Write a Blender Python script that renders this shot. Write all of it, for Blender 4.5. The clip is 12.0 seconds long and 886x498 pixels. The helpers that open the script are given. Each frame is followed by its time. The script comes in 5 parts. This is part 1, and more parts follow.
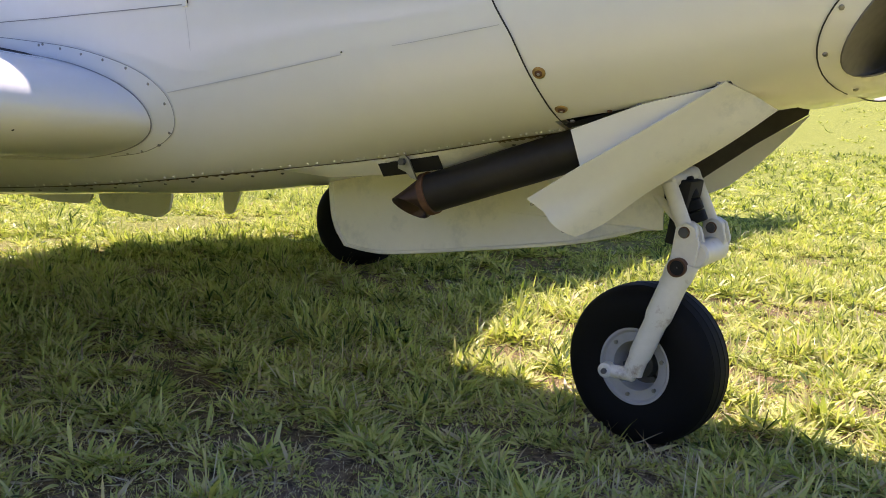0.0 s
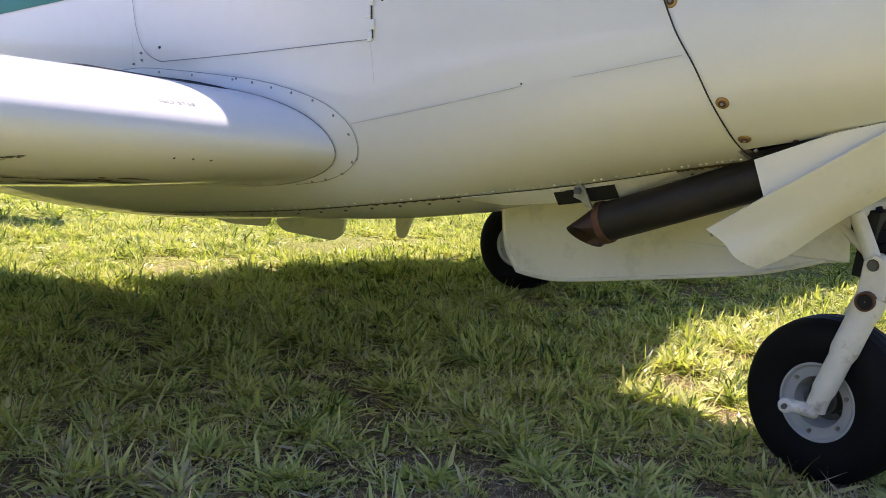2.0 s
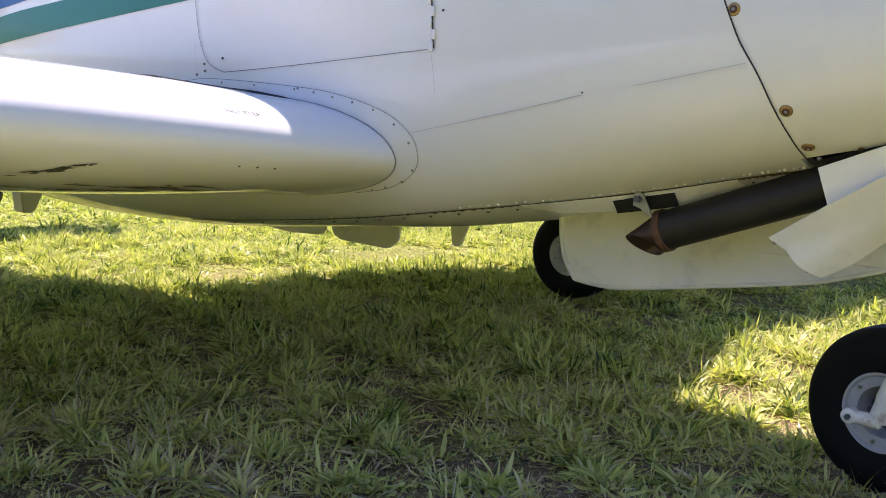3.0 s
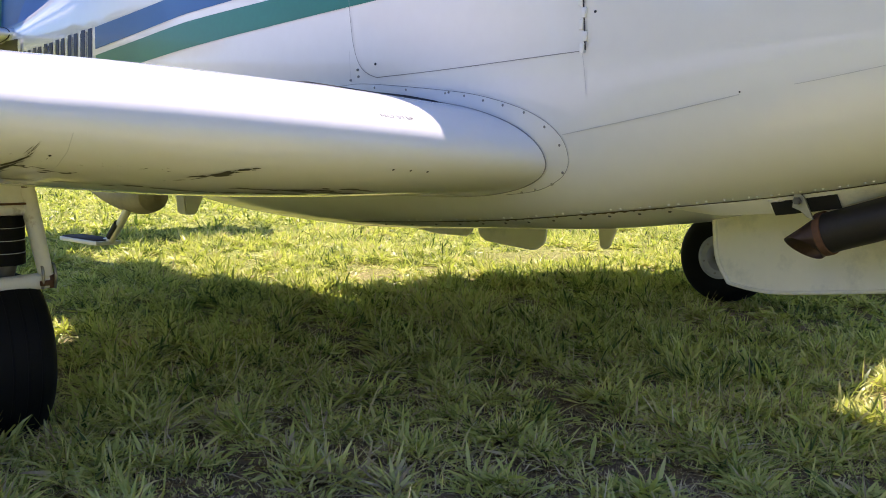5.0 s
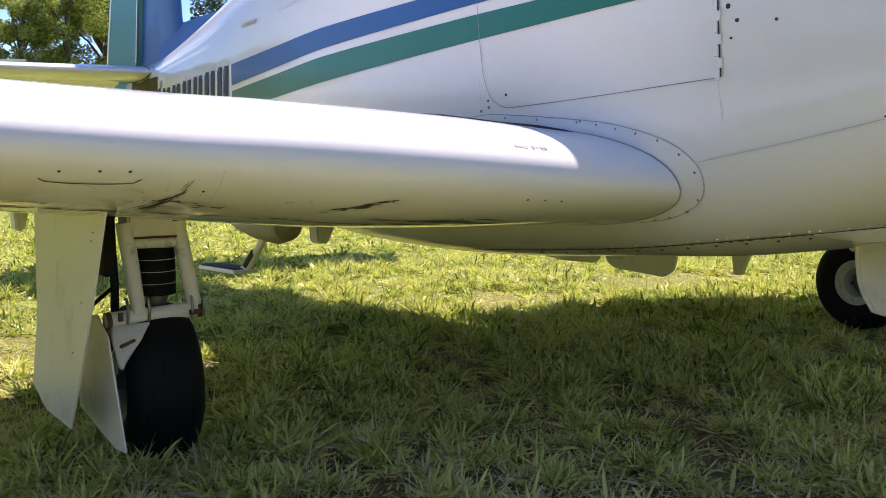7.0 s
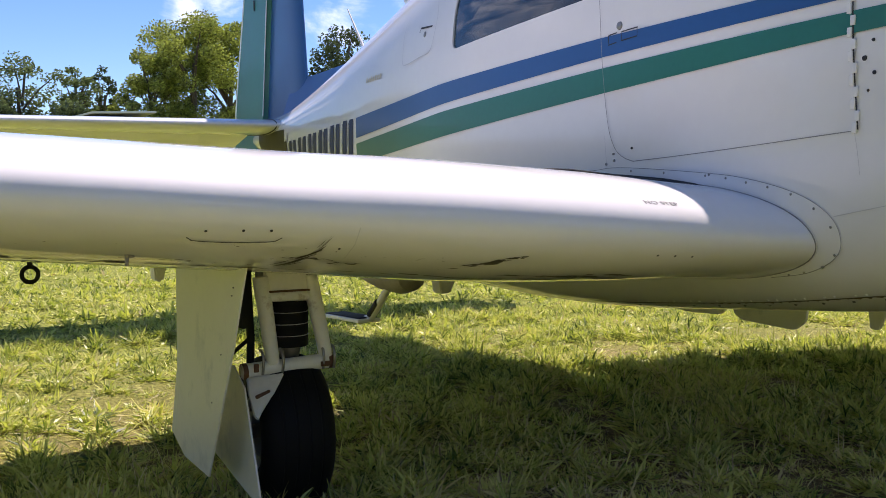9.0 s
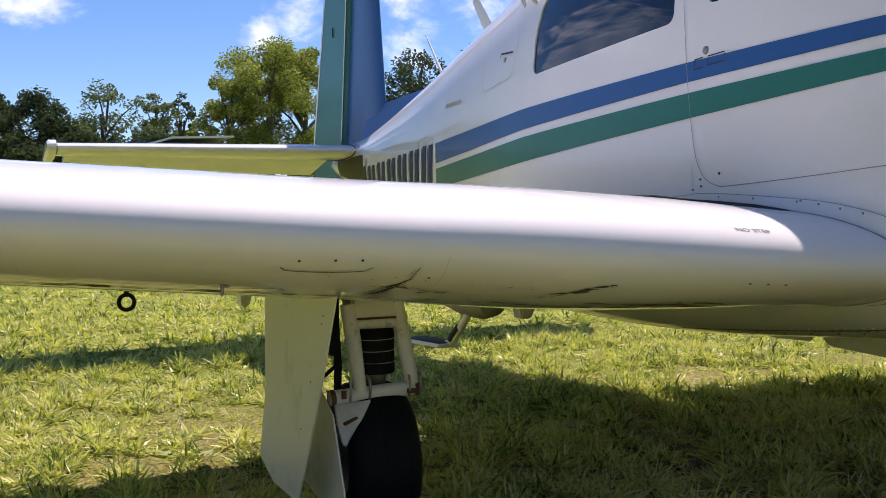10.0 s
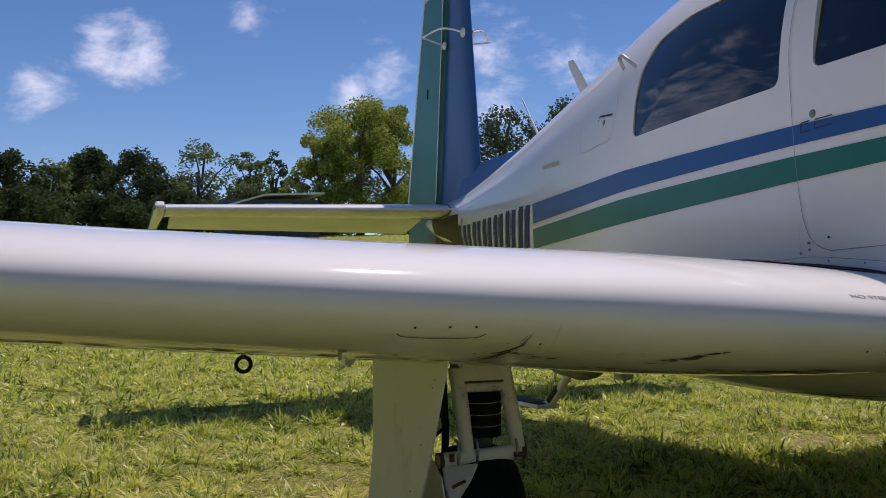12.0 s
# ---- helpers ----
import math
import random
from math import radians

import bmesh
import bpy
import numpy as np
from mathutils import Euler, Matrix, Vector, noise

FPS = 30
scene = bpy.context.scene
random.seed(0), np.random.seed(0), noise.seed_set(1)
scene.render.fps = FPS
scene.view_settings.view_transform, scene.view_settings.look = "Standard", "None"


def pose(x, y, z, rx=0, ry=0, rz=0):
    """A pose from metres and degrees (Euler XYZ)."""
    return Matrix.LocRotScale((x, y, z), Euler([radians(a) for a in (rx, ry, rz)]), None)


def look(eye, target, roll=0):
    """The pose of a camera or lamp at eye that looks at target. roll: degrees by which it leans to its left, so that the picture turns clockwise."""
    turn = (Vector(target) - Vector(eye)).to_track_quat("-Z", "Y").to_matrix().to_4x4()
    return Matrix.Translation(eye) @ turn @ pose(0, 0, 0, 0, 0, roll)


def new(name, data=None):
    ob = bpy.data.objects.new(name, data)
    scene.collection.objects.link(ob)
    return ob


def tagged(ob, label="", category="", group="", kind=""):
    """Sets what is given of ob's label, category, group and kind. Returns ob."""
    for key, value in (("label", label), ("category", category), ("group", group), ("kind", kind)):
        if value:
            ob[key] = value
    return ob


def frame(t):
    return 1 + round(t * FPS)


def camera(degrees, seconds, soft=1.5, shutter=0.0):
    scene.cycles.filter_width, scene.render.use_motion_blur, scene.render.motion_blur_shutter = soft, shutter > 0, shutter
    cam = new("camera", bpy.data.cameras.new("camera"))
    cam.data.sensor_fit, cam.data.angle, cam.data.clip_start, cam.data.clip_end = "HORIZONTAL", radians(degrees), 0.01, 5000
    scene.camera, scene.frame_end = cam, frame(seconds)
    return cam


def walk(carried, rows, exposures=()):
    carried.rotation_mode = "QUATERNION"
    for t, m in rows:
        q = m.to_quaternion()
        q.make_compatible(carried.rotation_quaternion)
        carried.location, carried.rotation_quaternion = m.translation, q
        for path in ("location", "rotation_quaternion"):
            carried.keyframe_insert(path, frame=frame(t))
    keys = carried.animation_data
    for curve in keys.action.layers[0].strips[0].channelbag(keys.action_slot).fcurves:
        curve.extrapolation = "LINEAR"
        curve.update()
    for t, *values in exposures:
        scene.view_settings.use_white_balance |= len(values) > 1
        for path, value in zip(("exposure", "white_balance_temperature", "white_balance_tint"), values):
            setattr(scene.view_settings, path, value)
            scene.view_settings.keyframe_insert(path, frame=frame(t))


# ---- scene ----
cam = camera(47.3, 12.0, soft=0.8)
PATH = [
    (0, (0.616, -2.093, 0.713), (-0.345, -0.361, 0.43), 2.3),
    (0.5, (0.61, -2.106, 0.716), (-0.404, -0.405, 0.442), 2.3),
    (1, (0.596, -2.12, 0.726), (-0.482, -0.457, 0.455), 2.3),
    (1.5, (0.594, -2.126, 0.729), (-0.567, -0.519, 0.466), 2.1),
    (2, (0.587, -2.138, 0.731), (-0.627, -0.568, 0.476), 1.9),
    (2.5, (0.584, -2.152, 0.729), (-0.663, -0.607, 0.486), 1.9),
    (3, (0.576, -2.17, 0.727), (-0.709, -0.657, 0.489), 1.8),
    (5, (0.567, -2.194, 0.73), (-0.915, -0.873, 0.487), 1.1),
    (5.5, (0.564, -2.205, 0.731), (-0.957, -0.928, 0.494), 0.8),
    (6, (0.558, -2.218, 0.735), (-0.999, -0.984, 0.503), 0.5),
    (6.5, (0.56, -2.23, 0.739), (-1.037, -1.046, 0.522), 0.2),
    (8.5, (0.564, -2.265, 0.761), (-1.148, -1.239, 0.63), -0.2),
    (9, (0.56, -2.278, 0.769), (-1.192, -1.32, 0.659), -0.4),
    (9.5, (0.552, -2.295, 0.775), (-1.24, -1.412, 0.687), -0.6),
    (10, (0.548, -2.309, 0.785), (-1.269, -1.477, 0.718), -0.7),
    (10.5, (0.552, -2.323, 0.794), (-1.288, -1.54, 0.765), -0.7),
    (11, (0.552, -2.336, 0.801), (-1.298, -1.577, 0.8), -0.7),
    (11.5, (0.559, -2.354, 0.806), (-1.298, -1.61, 0.827), -0.7),
    (12, (0.564, -2.37, 0.81), (-1.318, -1.694, 0.853), -0.7),
]
EXPOSURE = [(0, 1.20, 6720, 30), (3, 1.30, 6620, 30), (6.5, 1.12, 6680, 29), (8.5, 0.72, 6800, 27), (9.5, 0.56, 6800, 27), (10.5, 0.32, 6750, 26), (11, 0.02, 6720, 25), (12, -0.22, 6720, 25)]
walk(cam, [(t, look(eye, target, roll)) for t, eye, target, roll in PATH], EXPOSURE)

# ---- light ----
SUN = Vector((-0.45, 0.36, 1.0)).normalized()
sun_data = bpy.data.lights.new("sun", "SUN")
sun_data.energy, sun_data.angle, sun_data.color = 4.7, radians(0.53), (1.0, 0.95, 0.87)
sun = new("sun", sun_data)
sun.matrix_world = look(SUN * 50, (0, 0, 0))

world = bpy.data.worlds.new("sky")
scene.world = world
world.use_nodes = True
wn, wl = world.node_tree.nodes, world.node_tree.links
wn.clear()
sky = wn.new("ShaderNodeTexSky")
sky.sky_type, sky.sun_disc = "NISHITA", False
sky.sun_elevation = math.asin(SUN.z)
sky.sun_rotation = math.atan2(SUN.x, SUN.y)
sky.air_density, sky.dust_density, sky.ozone_density, sky.altitude = 0.85, 0.0, 3.5, 1500
background = wn.new("ShaderNodeBackground")
background.inputs[1].default_value = 0.14
world_out = wn.new("ShaderNodeOutputWorld")
coord = wn.new("ShaderNodeTexCoord")


def cloud_bank(ways):
    """Soft masks round some ways in the sky, broken up by noise."""
    total = None
    for way, wide in ways:
        dot = wn.new("ShaderNodeVectorMath")
        dot.operation = "DISTANCE"
        wl.new(coord.outputs["Generated"], dot.inputs[0])
        dot.inputs[1].default_value = Vector(way).normalized()
        fall = wn.new("ShaderNodeMapRange")
        fall.inputs[1].default_value, fall.inputs[2].default_value = wide, 0.0
        fall.inputs[3].default_value, fall.inputs[4].default_value = 0.0, 1.0
        wl.new(dot.outputs["Value"], fall.inputs[0])
        if total is None:
            total = fall.outputs[0]
        else:
            top = wn.new("ShaderNodeMath")
            top.operation = "MAXIMUM"
            wl.new(total, top.inputs[0])
            wl.new(fall.outputs[0], top.inputs[1])
            total = top.outputs[0]
    return total


# the last eight lie out of view, added as white fill light
CLOUDS_AND_FILL = [((-0.977, 0.058, 0.200), 0.050), ((-0.976, 0.018, 0.212), 0.048), ((-0.958, 0.151, 0.243), 0.045), ((-0.984, -0.039, 0.176), 0.048), ((-0.902, 0.376, 0.21), 0.06), ((-0.939, 0.29, 0.185), 0.055),
          ((-0.905, 0.395, 0.159), 0.085), ((-0.875, 0.441, 0.2), 0.075), ((-0.952, 0.248, 0.177), 0.035), ((-0.9, 0.2, 0.36), 0.09), ((-1, -0.5, 0.35), 0.3), ((-0.45, -1, 0.45), 0.5), ((0.3, -1, 0.35), 0.62), ((1, -0.6, 0.35), 0.3),
          ((0.2, -1, 0.9), 0.5), ((0.6, 1, 0.35), 0.6), ((-0.2, 1, 0.25), 0.4), ((1, 0.2, 0.4), 0.22)]
mask = cloud_bank(CLOUDS_AND_FILL)
stretch = wn.new("ShaderNodeMapping")
stretch.inputs["Scale"].default_value = (1, 1, 1.9)
wl.new(coord.outputs["Generated"], stretch.inputs[0])
puffs = wn.new("ShaderNodeTexNoise")
puffs.inputs["Scale"].default_value, puffs.inputs["Detail"].default_value, puffs.inputs["Roughness"].default_value = 13, 10, 0.60
puffs.inputs["Distortion"].default_value = 0.25
wl.new(stretch.outputs[0], puffs.inputs[0])
both = wn.new("ShaderNodeMath")
both.operation = "ADD"
half = wn.new("ShaderNodeMath")
half.operation = "MULTIPLY"
half.inputs[1].default_value = 0.36
wl.new(mask, half.inputs[0])
wl.new(half.outputs[0], both.inputs[0])
wl.new(puffs.outputs["Fac"], both.inputs[1])
cut = wn.new("ShaderNodeMapRange")
cut.interpolation_type = "SMOOTHSTEP"
cut.inputs[1].default_value, cut.inputs[2].default_value = 0.65, 1.02
cut.inputs[3].default_value, cut.inputs[4].default_value = 0.0, 0.50
wl.new(both.outputs[0], cut.inputs[0])
blend = wn.new("ShaderNodeMix")
blend.data_type = "RGBA"
blend.inputs[7].default_value = (11.0, 11.1, 11.3, 1)
wl.new(cut.outputs[0], blend.inputs[0])
deep = wn.new("ShaderNodeHueSaturation")
deep.inputs["Saturation"].default_value, deep.inputs["Value"].default_value = 1.18, 0.75
wl.new(sky.outputs[0], deep.inputs["Color"])
wl.new(deep.outputs[0], blend.inputs[6])
wl.new(blend.outputs[2], background.inputs[0])
wl.new(background.outputs[0], world_out.inputs[0])


# ---- materials ----
def material(name, color, rough=0.5, metal=0.0, vary=0.12, grain=0.0, scale=6.0, fine=60.0, bump=0.0, coat=0.0, stain=None, stain_amount=0.0, stain_scale=3.0, random_tint=0.0, island=False, spec=0.5):
    """A surface with blotches at two sizes, stains, and fine relief."""
    m = bpy.data.materials.new(name)
    m.use_nodes = True
    n, l = m.node_tree.nodes, m.node_tree.links
    p = n["Principled BSDF"]
    p.inputs["Roughness"].default_value, p.inputs["Metallic"].default_value = rough, metal
    p.inputs["Coat Weight"].default_value = coat
    p.inputs["Coat Roughness"].default_value = 0.05
    p.inputs["Specular IOR Level"].default_value = spec
    where = n.new("ShaderNodeTexCoord")
    big, small = n.new("ShaderNodeTexNoise"), n.new("ShaderNodeTexNoise")
    for tex, s in ((big, scale), (small, fine)):
        tex.inputs["Scale"].default_value, tex.inputs["Detail"].default_value = s, 5
        l.new(where.outputs["Object"], tex.inputs[0])
    mul = n.new("ShaderNodeMath")
    mul.operation = "MULTIPLY_ADD"
    l.new(big.outputs["Fac"], mul.inputs[0])
    mul.inputs[1].default_value = 0.65
    part_small = n.new("ShaderNodeMath")
    part_small.operation = "MULTIPLY"
    part_small.inputs[1].default_value = 0.35
    l.new(small.outputs["Fac"], part_small.inputs[0])
    l.new(part_small.outputs[0], mul.inputs[2])
    ramp = n.new("ShaderNodeValToRGB")
    dark = [c * (1 - vary) for c in color]
    light = [min(c * (1 + vary), 1) for c in color]
    ramp.color_ramp.elements[0].position, ramp.color_ramp.elements[1].position = 0.3, 0.7
    ramp.color_ramp.elements[0].color, ramp.color_ramp.elements[1].color = (*dark, 1), (*light, 1)
    l.new(mul.outputs[0], ramp.inputs[0])
    out = ramp.outputs[0]
    if stain:
        spots = n.new("ShaderNodeTexNoise")
        spots.inputs["Scale"].default_value, spots.inputs["Detail"].default_value, spots.inputs["Roughness"].default_value = stain_scale, 8, 0.7
        l.new(where.outputs["Object"], spots.inputs[0])
        lim = n.new("ShaderNodeMapRange")
        lim.inputs[1].default_value, lim.inputs[2].default_value = 0.72 - 0.3 * stain_amount, 0.86 - 0.25 * stain_amount
        l.new(spots.outputs["Fac"], lim.inputs[0])
        mix = n.new("ShaderNodeMix")
        mix.data_type = "RGBA"
        mix.inputs[7].default_value = (*stain, 1)
        l.new(lim.outputs[0], mix.inputs[0])
        l.new(out, mix.inputs[6])
        out = mix.outputs[2]
    if random_tint:
        source = n.new("ShaderNodeNewGeometry").outputs["Random Per Island"] if island else n.new("ShaderNodeObjectInfo").outputs["Random"]
        hsv = n.new("ShaderNodeHueSaturation")
        span = n.new("ShaderNodeMapRange")
        span.inputs[3].default_value, span.inputs[4].default_value = 1 - random_tint, 1 + random_tint
        l.new(source, span.inputs[0])
        l.new(span.outputs[0], hsv.inputs["Value"])
        l.new(out, hsv.inputs["Color"])
        out = hsv.outputs[0]
    l.new(out, p.inputs["Base Color"])
    if grain:
        rr = n.new("ShaderNodeMapRange")
        rr.inputs[3].default_value, rr.inputs[4].default_value = max(rough - grain, 0.03), min(rough + grain, 1)
        l.new(mul.outputs[0], rr.inputs[0])
        l.new(rr.outputs[0], p.inputs["Roughness"])
    if bump:
        bm_node = n.new("ShaderNodeBump")
        bm_node.inputs["Strength"].default_value, bm_node.inputs["Distance"].default_value = bump, 0.004
        l.new(mul.outputs[0], bm_node.inputs["Height"])
        l.new(bm_node.outputs[0], p.inputs["Normal"])
    return m


WHITE = material("white aircraft paint", (0.79, 0.79, 0.78), 0.5, vary=0.03, grain=0.05, scale=1.7, fine=25, bump=0.008, coat=0.8, spec=0.25, stain=(0.6, 0.58, 0.52), stain_amount=0.1, stain_scale=2.2)
WING_WHITE = material("white wing paint", (0.80, 0.80, 0.79), 0.6, vary=0.03, grain=0.05, scale=1.3, fine=25, bump=0.006, coat=1.0, spec=0.15, stain=(0.62, 0.6, 0.53), stain_amount=0.12, stain_scale=2.5)
GEAR_WHITE = material("worn white gear paint", (0.80, 0.78, 0.73), 0.45, vary=0.08, grain=0.08, scale=14, fine=90, bump=0.05, stain=(0.22, 0.12, 0.055), stain_amount=0.44, stain_scale=11)
DOOR_WHITE = material("chalky white door paint", (0.77, 0.76, 0.68), 0.4, vary=0.04, grain=0.06, scale=5, fine=60, bump=0.02, stain=(0.50, 0.52, 0.50), stain_amount=0.56, stain_scale=4.5)
BLUE = material("blue stripe paint", (0.013, 0.095, 0.29), 0.38, vary=0.08, scale=2, coat=0.15, spec=0.35)
GREEN = material("teal stripe paint", (0.008, 0.165, 0.132), 0.38, vary=0.10, scale=2, coat=0.15, spec=0.35)
NAVY = material("navy marking paint", (0.016, 0.03, 0.09), 0.5, vary=0.06, spec=0.25)
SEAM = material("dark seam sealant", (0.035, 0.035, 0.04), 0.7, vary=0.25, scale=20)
GREYSEAM = material("grey seam sealant", (0.27, 0.27, 0.275), 0.7, vary=0.3, scale=20)
FAINT = material("grey hairline seam", (0.55, 0.55, 0.56), 0.6, vary=0.15, scale=15)
STEPGREY = material("stained grey-brown paint", (0.26, 0.24, 0.19), 0.55, vary=0.2, scale=8, stain=(0.1, 0.08, 0.05), stain_amount=0.3, stain_scale=9)
DIRT = material("brown grime", (0.10, 0.075, 0.04), 0.75, vary=0.35, scale=12, fine=90)
CHIPPED = material("chipped paint primer", (0.09, 0.085, 0.06), 0.7, vary=0.4, scale=25)
RUBBER = material("black rubber", (0.0055, 0.0055, 0.006), 0.7, vary=0.3, grain=0.1, scale=9, fine=120, bump=0.12, stain=(0.03, 0.028, 0.025), stain_amount=0.15, stain_scale=12, spec=0.2)
HUB = material("grey wheel enamel", (0.42, 0.43, 0.45), 0.42, vary=0.08, scale=18, bump=0.04, stain=(0.16, 0.15, 0.14), stain_amount=0.2, stain_scale=18)
HUB_DARK = material("grimy cast hub", (0.10, 0.10, 0.105), 0.5, vary=0.3, scale=25, metal=0.3)
STEEL = material("dull steel", (0.33, 0.32, 0.30), 0.38, metal=0.9, vary=0.2, scale=40, stain=(0.2, 0.1, 0.05), stain_amount=0.3, stain_scale=30)
BRASS = material("brass fastener", (0.38, 0.25, 0.10), 0.45, metal=0.7, vary=0.3, scale=80, stain=(0.1, 0.05, 0.03), stain_amount=0.3, stain_scale=60)
RUST = material("rusty steel", (0.12, 0.055, 0.03), 0.8, vary=0.4, scale=30, bump=0.1)
EXHAUST_AND_GAP_SHADE = material("sooty exhaust steel and tail gap shade", (0.028, 0.024, 0.023), 0.55, metal=0.4, vary=0.35, grain=0.1, scale=10, fine=70, bump=0.05)
EXHAUST_TIP = material("heat-browned exhaust steel", (0.075, 0.045, 0.035), 0.5, metal=0.5, vary=0.35, scale=16, bump=0.05)
BLACK = material("black cavity", (0.012, 0.012, 0.012), 0.8, vary=0.3)
SOOT = material("sooty grey sheet metal", (0.16, 0.15, 0.13), 0.55, vary=0.3, scale=6, stain=(0.03, 0.03, 0.03), stain_amount=0.4, stain_scale=5)
WELL_SHADE = material("dark well shade sheet", (0.045, 0.038, 0.032), 0.6, vary=0.5, scale=9, stain=(0.16, 0.13, 0.10), stain_amount=0.35, stain_scale=7)
TREAD = material("black step grip", (0.03, 0.03, 0.032), 0.85, vary=0.3, fine=200, bump=0.2)
WALK = material("grey wing-walk grit", (0.12, 0.115, 0.11), 0.9, vary=0.2, fine=250, bump=0.2)
GLASS = bpy.data.materials.new("tinted window acrylic")
GLASS.use_nodes = True
gp = GLASS.node_tree.nodes["Principled BSDF"]
gp.inputs["Base Color"].default_value = (0.06, 0.15, 0.145, 1)
gp.inputs["Roughness"].default_value, gp.inputs["IOR"].default_value = 0.03, 1.49
gp.inputs["Transmission Weight"].default_value = 1.0
gp.inputs["Coat Weight"].default_value = 0.35
gp.inputs["Coat Roughness"].default_value = 0.02


# ---- mesh helpers ----
def part(name, bm, mat, parent=None, label="", sharp=32):
    """Links a bmesh as one mesh object under a thing or a part."""
    bmesh.ops.recalc_face_normals(bm, faces=bm.faces)
    for e in bm.edges:
        if len(e.link_faces) == 2 and e.calc_face_angle(0) > radians(sharp):
            e.smooth = False
    for f in bm.faces:
        f.smooth = True
    data = bpy.data.meshes.new(name)
    bm.to_mesh(data)
    bm.free()
    for m in mat if isinstance(mat, (list, tuple)) else [mat]:
        data.materials.append(m)
    ob = new(name, data)
    ob.parent = parent
    if label:
        ob["label"] = label
    return ob


def thing(name, label, category, group="", at=(0, 0, 0)):
    ob = new(name)
    ob.location = at
    return tagged(ob, label, category, group)


def ring_of(bm, center, u, v, r, n=16):
    return [bm.verts.new(Vector(center) + math.cos(2 * math.pi * i / n) * r * u + math.sin(2 * math.pi * i / n) * r * v) for i in range(n)]


def bridge(bm, a, b):
    for i in range(len(a)):
        j = (i + 1) % len(a)
        bm.faces.new((a[i], a[j], b[j], b[i]))


def frame_of(d):
    d = Vector(d).normalized()
    u = d.cross(Vector((0, 0, 1)) if abs(d.z) < 0.9 else Vector((1, 0, 0))).normalized()
    return u, d.cross(u).normalized()


def rod(bm, a, b, r, r2=None, n=16, cap=True, soft=0.0):
    """A rod from a to b with softened ends."""
    a, b = Vector(a), Vector(b)
    r2 = r if r2 is None else r2
    d = (b - a).normalized()
    u, v = frame_of(d)
    rings = []
    if soft:
        rings.append(ring_of(bm, a, u, v, r - soft, n))
        rings.append(ring_of(bm, a + d * soft, u, v, r, n))
        rings.append(ring_of(bm, b - d * soft, u, v, r2, n))
        rings.append(ring_of(bm, b, u, v, r2 - soft, n))
    else:
        rings = [ring_of(bm, a, u, v, r, n), ring_of(bm, b, u, v, r2, n)]
    for p, q in zip(rings, rings[1:]):
        bridge(bm, p, q)
    if cap:
        bm.faces.new(rings[0][::-1])
        bm.faces.new(rings[-1])
    return bm


def hose(bm, pts, r, n=12, cap=True):
    """A round bar along a line of points; r may be a list."""
    pts = [Vector(p) for p in pts]
    rings = []
    u = None
    for i, p in enumerate(pts):
        d = (pts[min(i + 1, len(pts) - 1)] - pts[max(i - 1, 0)]).normalized()
        if u is None:
            u, v = frame_of(d)
        else:
            u = (u - d * u.dot(d)).normalized()
            v = d.cross(u)
        rings.append(ring_of(bm, p, u, v, r[i] if isinstance(r, (list, tuple)) else r, n))
    for p, q in zip(rings, rings[1:]):
        bridge(bm, p, q)
    if cap:
        bm.faces.new(rings[0][::-1])
        bm.faces.new(rings[-1])
    return bm


def lathe(bm, center, axis, profile, n=48):
    """Turns a profile of (along the axis, radius) round it."""
    u, v = frame_of(axis)
    d = Vector(axis).normalized()
    rings = [ring_of(bm, Vector(center) + d * s, u, v, max(r, 1e-4), n) for s, r in profile]
    for p, q in zip(rings, rings[1:]):
        bridge(bm, p, q)
    return bm


def block(bm, center, size, turn=None, bevel=0.0):
    m = Matrix.Translation(center) @ (turn.to_4x4() if turn else Matrix.Identity(4)) @ Matrix.Diagonal((*size, 1))
    made = bmesh.ops.create_cube(bm, size=1, matrix=m)
    if bevel:
        edges = list({e for v in made["verts"] for e in v.link_edges})
        bmesh.ops.bevel(bm, geom=edges, offset=bevel, segments=2, affect="EDGES", profile=0.5)
    return bm


def sheet(bm, outline, thick, normal):
    """A plate of some thickness from an outline of points."""
    n = Vector(normal).normalized() * thick
    a = [bm.verts.new(Vector(p)) for p in outline]
    b = [bm.verts.new(Vector(p) + n) for p in outline]
    bm.faces.new(a)
    bm.faces.new(b[::-1])
    bridge(bm, b, a)
    return bm


def grid_sheet(bm, rows, thick):
    """A bent plate from rows of points, thickened along its normals."""
    grid = [[bm.verts.new(Vector(p)) for p in row] for row in rows]
    for r, s in zip(grid, grid[1:]):
        for i in range(len(r) - 1):
            bm.faces.new((r[i], r[i + 1], s[i + 1], s[i]))
    return thicken(bm, thick)


def thicken(bm, thick):
    """Gives an open sheet a thickness along its vertex normals."""
    bmesh.ops.recalc_face_normals(bm, faces=bm.faces)
    bm.normal_update()
    faces, rim = list(bm.faces), [e for e in bm.edges if len(e.link_faces) == 1]
    twin = {v: bm.verts.new(v.co - v.normal * thick) for v in list(bm.verts)}
    for f in faces:
        bm.faces.new([twin[v] for v in reversed(f.verts)])
    for e in rim:
        a, b = e.verts
        bm.faces.new((a, b, twin[b], twin[a]))
    return bm


def loft(bm, sections, close=True):
    rings = [[bm.verts.new(Vector(p)) for p in s] for s in sections]
    for a, b in zip(rings, rings[1:]):
        bridge(bm, a, b)
    if close:
        bm.faces.new(rings[0][::-1])
        bm.faces.new(rings[-1])
    return bm


def smooth_path(pts, per=8):
    """A Catmull-Rom line through the points."""
    pts = [Vector(p) for p in pts]
    out = []
